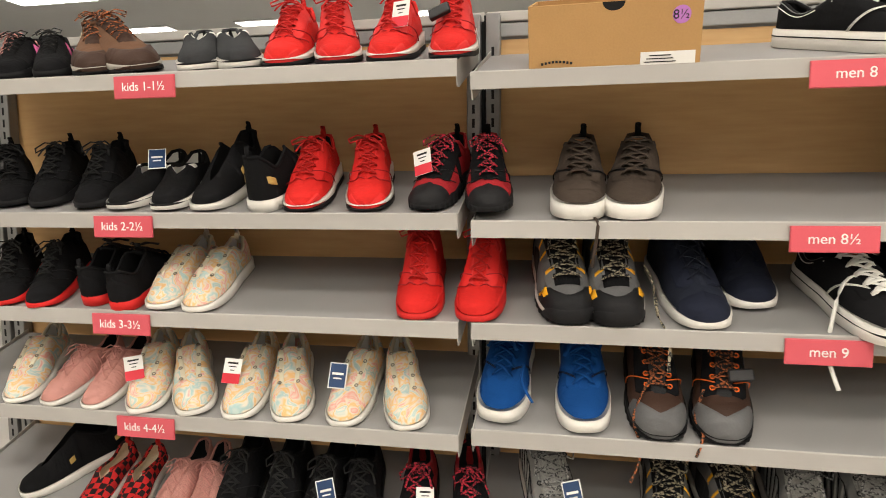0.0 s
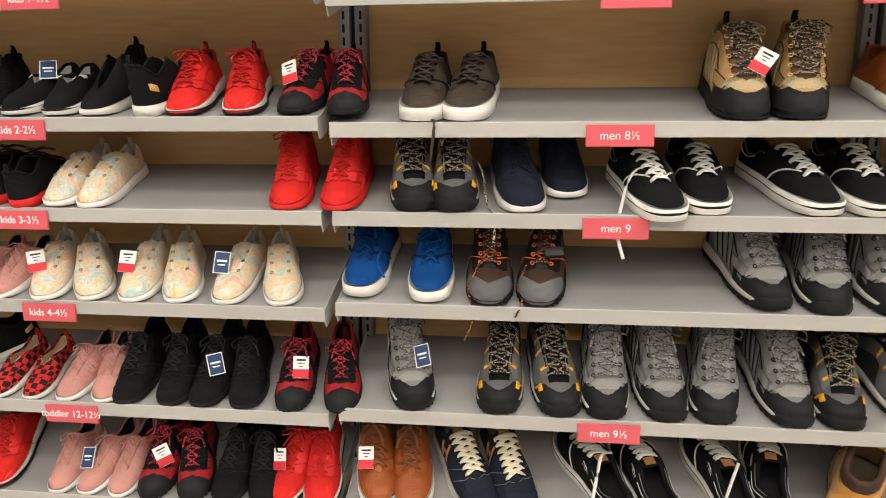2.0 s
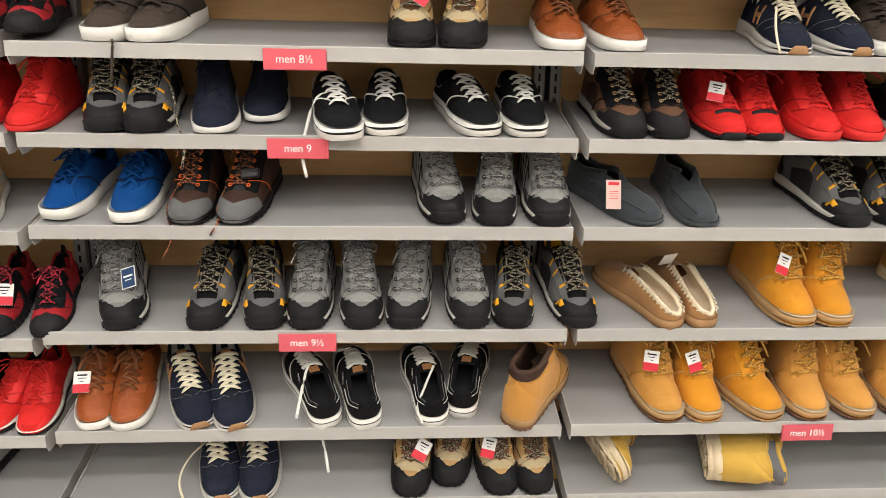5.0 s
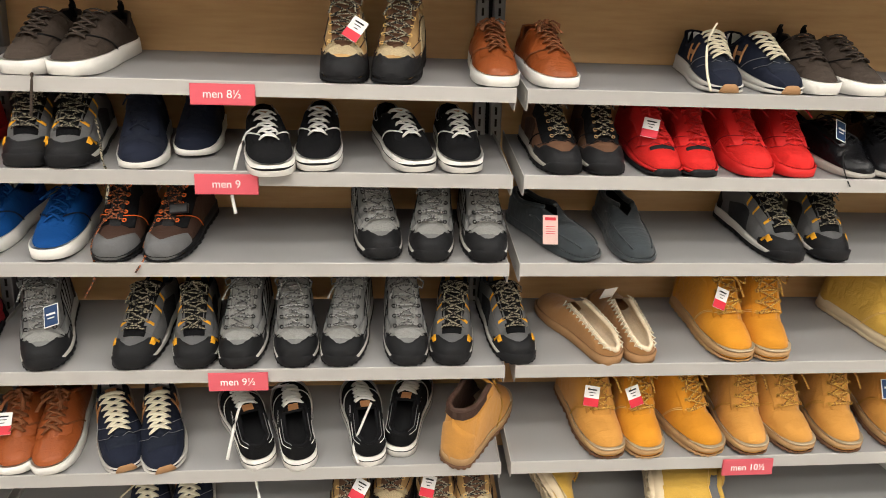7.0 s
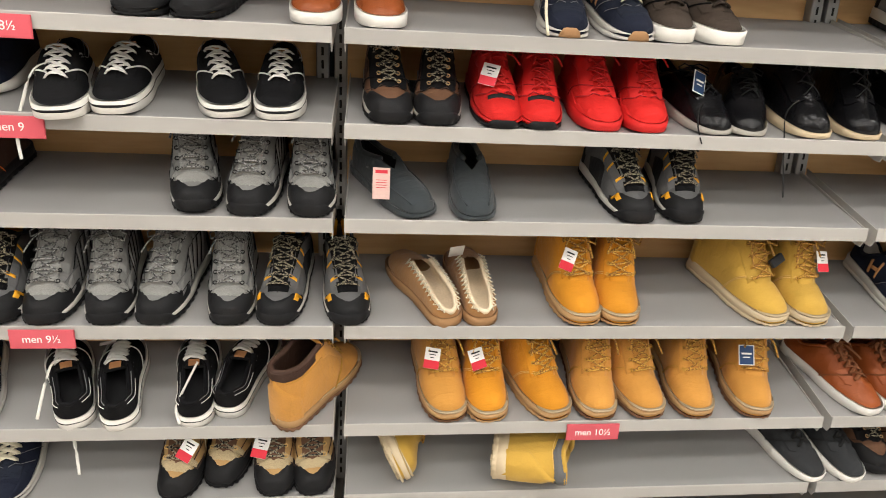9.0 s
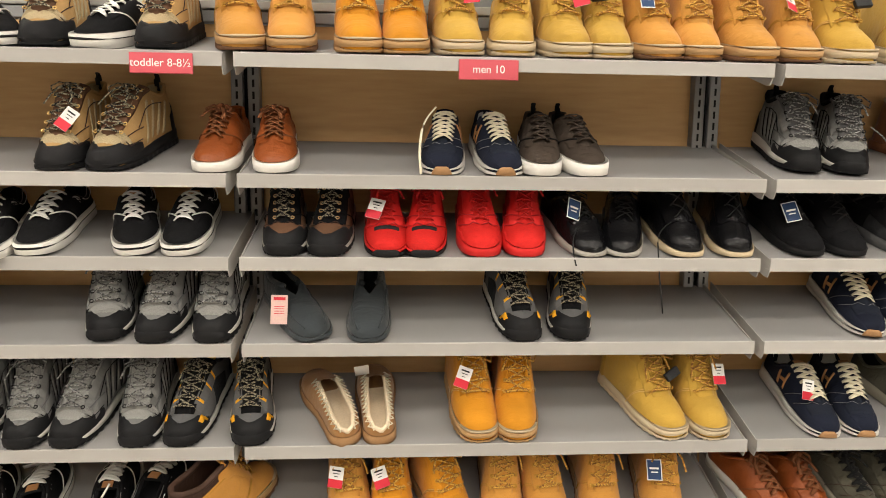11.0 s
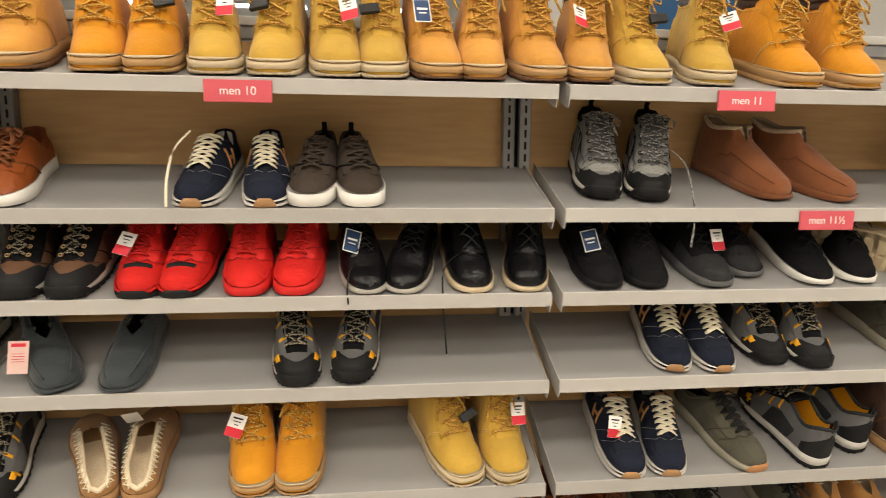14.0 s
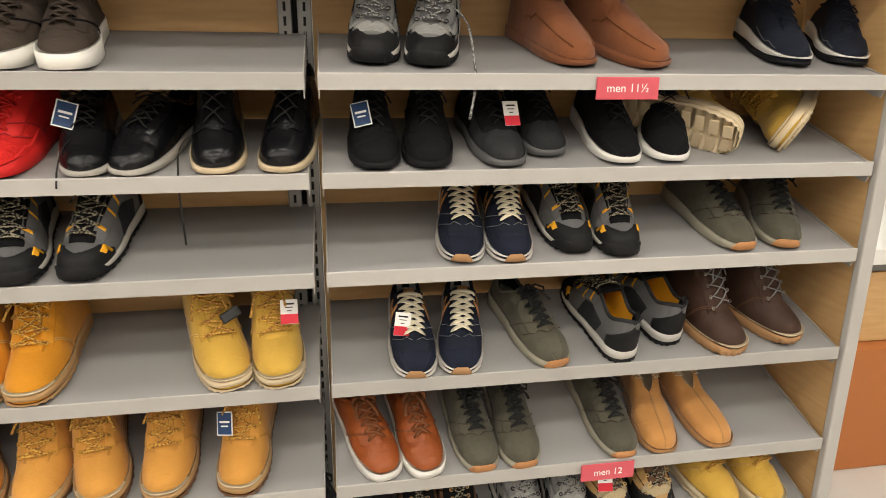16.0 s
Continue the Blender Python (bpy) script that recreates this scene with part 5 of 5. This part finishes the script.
STOCK["men_11", 2] = [
    ("gray_dark", 2.543, 0.056, 12, ""),
    ("gray_dark", 2.667, 0.039, 12, ""),
    ("fur_boot", 2.973, 0.048, -11, ""),
    ("fur_boot", 3.159, 0.049, -31, ""),
    ("navy_sport", 3.456, 0.064, 14, ""),
    ("navy_sport", 3.615, 0.068, 18, ""),
]
STOCK["men_11", 3] = [
    ("black_suede", 2.547, 0.011, 4, "n"),
    ("black_suede", 2.671, 0.011, 0, ""),
    ("black_knit", 2.814, 0.010, -3, "t"),
    ("black_knit", 2.932, 0.057, -6, ""),
    ("black_white", 3.060, 0.016, 6, ""),
    ("black_white", 3.185, 0.019, 10, ""),
    ("sand_lying", 3.325, 0.020, -48, "L"),
    ("sand_lying", 3.47, 0.029, 40, "M"),
]
STOCK["men_10", 7] = [
    ("sand_lying", 1.355, 0.002, -16, "L"),
    ("sand_lying", 1.589, 0.002, 16, "rL"),
]
STOCK["men_11", 4] = [
    ("navy_runner", 2.720, 0.018, 11, ""),
    ("navy_runner", 2.848, 0.008, -1, ""),
    ("work_gray", 2.976, 0.031, 0, ""),
    ("work_gray", 3.093, 0.010, 0, ""),
    ("olive", 3.363, 0.013, -5, ""),
    ("olive", 3.483, 0.014, 11, ""),
]
STOCK["men_11", 5] = [
    ("navy_runner", 2.621, 0.002, 5, "t"),
    ("navy_runner", 2.736, 0.002, 5, ""),
    ("olive", 2.937, 0.002, -11, ""),
    ("work_gray", 3.115, 0.009, -10, "rb"),
    ("work_gray", 3.233, 0.052, -10, "r"),
    ("dark_boot", 3.392, 0.003, -23, ""),
    ("dark_boot", 3.536, 0.021, -20, ""),
]
STOCK["men_11", 6] = [
    ("leather_brown", 2.558, 0.002, -14, ""),
    ("leather_brown", 2.671, 0.002, -14, ""),
    ("olive", 2.774, 0.002, -2, ""),
    ("olive", 2.890, 0.002, -6, ""),
    ("olive", 3.115, 0.002, -1, ""),
    ("mule_tan", 3.231, 0.002, 2, ""),
    ("mule_tan", 3.365, 0.002, -3, ""),
]
STOCK["men_11", 7] = [
    ("char_skate", 2.445, 0.002, -16, ""),
    ("char_skate", 2.570, 0.002, -16, ""),
    ("trail_brown", 2.634, 0.020, 4, ""),
    ("trail_brown", 2.754, 0.012, -6, ""),
    ("hiker_gray", 2.901, 0.002, -8, ""),
    ("hiker_gray", 3.024, 0.002, -6, ""),
    ("hiker_tan", 3.128, 0.002, -11, "t"),
    ("hiker_tan", 3.255, 0.002, -9, ""),
    ("sand_low", 3.420, 0.002, -16, ""),
    ("sand_low", 3.558, 0.002, -16, ""),
]


def place(kind, x, inset, yaw, flags, level, count, bay):
    bend = -1.0 if count % 2 else 1.0
    if (kind, bend) not in PROTO:
        PROTO[kind, bend] = [*build_shoe(kind, bend), False]
    ob, last, used = PROTO[kind, bend]
    z = lip_height(level, bay == "kids") + FACE - 0.006
    turn = -yaw
    m = pose(x, 0.003, z, SLOPE) @ pose(0, inset, 0.001)
    if "r" in flags:
        m = m @ pose(0, 0, 0, 0, 0, turn + 180) @ pose(0, -last.n * KINDS[kind].get("scale", 1.0), 0)
    else:
        m = m @ pose(0, 0, 0, 0, 0, turn)
    if "L" in flags:
        m = pose(0, 0, 0.05) @ m @ pose(0, 0, 0, 0, 72 if "r" not in flags else -82, 0)
    if "M" in flags:
        m = pose(0, 0, 0.05) @ m @ pose(0, 0, 0, 0, -72, 0)
    if used:
        ob = copy_thing(ob, m)
    else:
        ob.matrix_basis = m @ Matrix.Diagonal((*ob.scale, 1))
        PROTO[kind, bend][2] = True
    return ob, last


rnd = random.Random(7)
tags, PLACED = [], {}
for (bay, level), items in STOCK.items():
    for count, (kind, x, inset, yaw, flags) in enumerate(items):
        ob, last = place(kind, x, inset, yaw, flags, level, count, bay)
        PLACED[bay, level, count] = ob
        for style in flags:
            if style in "tnbp":
                tags.append((ob, last, style))
HANGING = [
    ("men_8", 3, 4, "lace_white", 0.0036, ((0.669, 0.062, 1.265), (0.632, 0.044, 1.249), (0.611, 0.027, 1.184), (0.603, 0.010, 1.131), (0.614, -0.008, 1.081))),
    ("men_8", 2, 0, "brown_canvas", 0.003, ((0.227, 0.062, 1.398), (0.234, 0.039, 1.371), (0.224, 0.012, 1.362), (0.231, -0.010, 1.345), (0.222, -0.008, 1.275))),
    ("men_8", 3, 1, "rope_yellow", 0.0028, ((0.315, 0.062, 1.271), (0.328, 0.044, 1.244), (0.337, 0.027, 1.187), (0.354, 0.010, 1.152), (0.351, -0.008, 1.097))),
    ("men_8", 4, 2, "rope_orange", 0.0028, ((0.344, 0.062, 1.087), (0.318, 0.044, 1.049), (0.300, 0.027, 1.002), (0.312, 0.010, 0.948), (0.293, -0.008, 0.898))),
    ("men_8", 4, 3, "rope_orange", 0.0028, ((0.422, 0.062, 1.050), (0.405, 0.039, 1.005), (0.415, 0.015, 0.984), (0.400, -0.008, 0.952))),
    ("men_11", 2, 1, "rope_grey", 0.0026, ((2.711, 0.062, 1.479), (2.737, 0.044, 1.448), (2.747, 0.027, 1.396), (2.749, 0.010, 1.333), (2.735, -0.008, 1.268))),
    ("men_10", 3, 6, "lace_black", 0.0018, ((2.043, 0.062, 1.264), (1.998, 0.039, 1.227), (1.987, 0.015, 1.187), (1.989, -0.008, 1.153))),
    ("men_10", 3, 8, "lace_black", 0.0018, ((2.269, 0.062, 1.267), (2.201, 0.039, 1.229), (2.190, 0.015, 1.163), (2.197, -0.008, 1.041))),
    ("men_8", 6, 4, "lace_white", 0.0036, ((0.627, 0.062, 0.501), (0.618, 0.039, 0.464), (0.631, 0.015, 0.427), (0.643, -0.008, 0.369))),
    ("men_8", 6, 4, "lace_white", 0.0036, ((0.622, 0.062, 0.622), (0.597, 0.039, 0.626), (0.585, 0.015, 0.584), (0.571, -0.008, 0.512))),
    ("men_8", 6, 6, "lace_white", 0.0036, ((0.897, 0.062, 0.613), (0.875, 0.039, 0.568), (0.857, 0.015, 0.524), (0.869, -0.008, 0.495))),
    ("men_10", 2, 1, "lace_cream", 0.003, ((1.669, 0.062, 1.509), (1.641, 0.039, 1.469), (1.631, 0.015, 1.410), (1.634, -0.008, 1.357))),
    ("men_8", 7, 0, "lace_cream", 0.003, ((0.322, 0.100, 0.394), (0.287, 0.067, 0.366), (0.273, 0.033, 0.323), (0.300, 0.000, 0.269))),
    ("men_8", 4, 0, "blue_suede", 0.003, ((0.104, 0.062, 1.081), (0.102, 0.027, 1.057), (0.123, -0.008, 1.031))),
]
bpy.context.view_layer.update()
for bay, level, count, mat, r, pts in HANGING:
    ob = PLACED[bay, level, count]
    fine = []
    for i in range(len(pts) - 1):
        p0, p1, p2, p3 = (Vector(pts[min(max(i + d, 0), len(pts) - 1)]) for d in (-1, 0, 1, 2))
        for u in (0, 0.25, 0.5, 0.75):
            fine.append(0.5 * (2 * p1 + (p2 - p0) * u + (2 * p0 - 5 * p1 + 4 * p2 - p3) * u * u + (3 * p1 - p0 - 3 * p2 + p3) * u ** 3))
    fine.append(Vector(pts[-1]))
    v, f = tube(fine, r, 6, 0.6)
    inv = ob.matrix_world.inverted()
    child("loose_lace", mesh_from("loose_lace", [inv @ q for q in v], f, mat), ob, "untied lace hanging loose")

for ob, last, style in tags:
    price_tag(ob, last, style, rnd)


# ---- size signs on the lips ----
def size_sign(text, x, level, dz=0.0):
    s = tagged(new("size_sign"), "red plastic shelf label reading " + text, "shelf label", "size labels on the shelf lips")
    z = lip_height(level, x < 0) + 0.003 + dz
    box("label_holder", x, -0.004, z, 0.131, 0.003, 0.043, "sign_red_glare", s, bevel=0.0008)
    box("label_card", x, -0.0062, z, 0.128, 0.0012, 0.040, "sign_red_glare", s, bevel=0)
    lettering(text, 0.0235, "paper_white", s, pose(x, -0.0072, z, 90))


for text, x, level in (("kids 1-1½", -0.620, 1), ("kids 2-2½", -0.683, 2), ("kids 3-3½", -0.70, 3), ("kids 4-4½", -0.657, 4), ("toddler 12-12½", -0.63, 5),
                       ("men 8", 0.615, 1), ("men 8½", 0.597, 2), ("men 9", 0.597, 3), ("men 9½", 0.603, 5), ("toddler 8-8½", 1.083, 1),
                       ("men 10", 1.78, 1), ("men 10½", 1.828, 6), ("men 11", 2.842, 1), ("men 11½", 3.054, 2), ("men 12", 3.08, 6)):
    size_sign(text, x, level)

# ---- the shoe box on the top shelf ----
bx = tagged(new("shoe_box"), "open brown cardboard shoe box with a round purple sticker", "shoe box")
W2, D2, H2 = 0.275, 0.19, 0.105
bm_parts = (("front_wall", 0, 0, W2, 0.004), ("back_wall", 0, D2, W2, 0.004))
for nm, cx, cy, sx, sy in bm_parts:
    box(nm, cx, cy, H2 / 2, sx, sy, H2, "cardboard", bx, bevel=0.001)
for s in (-1, 1):
    box("side_wall", s * (W2 / 2 - 0.002), D2 / 2, H2 / 2, 0.004, D2 - 0.006, H2, "cardboard", bx, bevel=0.001)
box("bottom", 0, D2 / 2, 0.003, W2 - 0.008, D2 - 0.008, 0.004, "cardboard", bx, bevel=0)
cv = [(0.02 * math.cos(t * math.pi / 12), -0.0026, 0.082 + 0.02 * math.sin(t * math.pi / 12)) for t in range(24)]
stick = child("sticker", mesh_from("sticker", [(v[0] * 0.7 + 0.105, v[1], v[2] * 0.7 + 0.022) for v in cv], [list(range(24))], "sticker_purple", False), bx, "round purple size sticker")
lettering("8½", 0.02, "ink", bx, pose(0.105, -0.003, 0.079, 90))
box("box_label", 0.087, -0.0028, 0.014, 0.085, 0.001, 0.02, "paper_white", bx, "white printed label", 0)
for j in range(3):
    box("print_bar", 0.075, -0.0036, 0.008 + j * 0.005, 0.05 - j * 0.008, 0.0008, 0.0016, "ink", bx, bevel=0)
# thumb notch: a black half disc painted for its shade, wall left uncut
hv = [(0.018 * math.cos(math.pi + t * math.pi / 12), -0.0027, H2 + 0.0 + 0.014 * math.sin(math.pi + t * math.pi / 12)) for t in range(13)]
child("thumb_notch", mesh_from("thumb_notch", hv, [list(range(13))], "hollow_shade", False), bx)
for j in range(9):
    box("print_bar", -0.115 + j * 0.006, -0.0028, 0.012 + 0.003 * math.sin(j * math.pi / 8), 0.004, 0.0008, 0.004, "ink", bx, bevel=0)
bx.matrix_basis = pose(0.250, 0.006, LIP_Z[1] + FACE - 0.004, SLOPE, 0, -1)
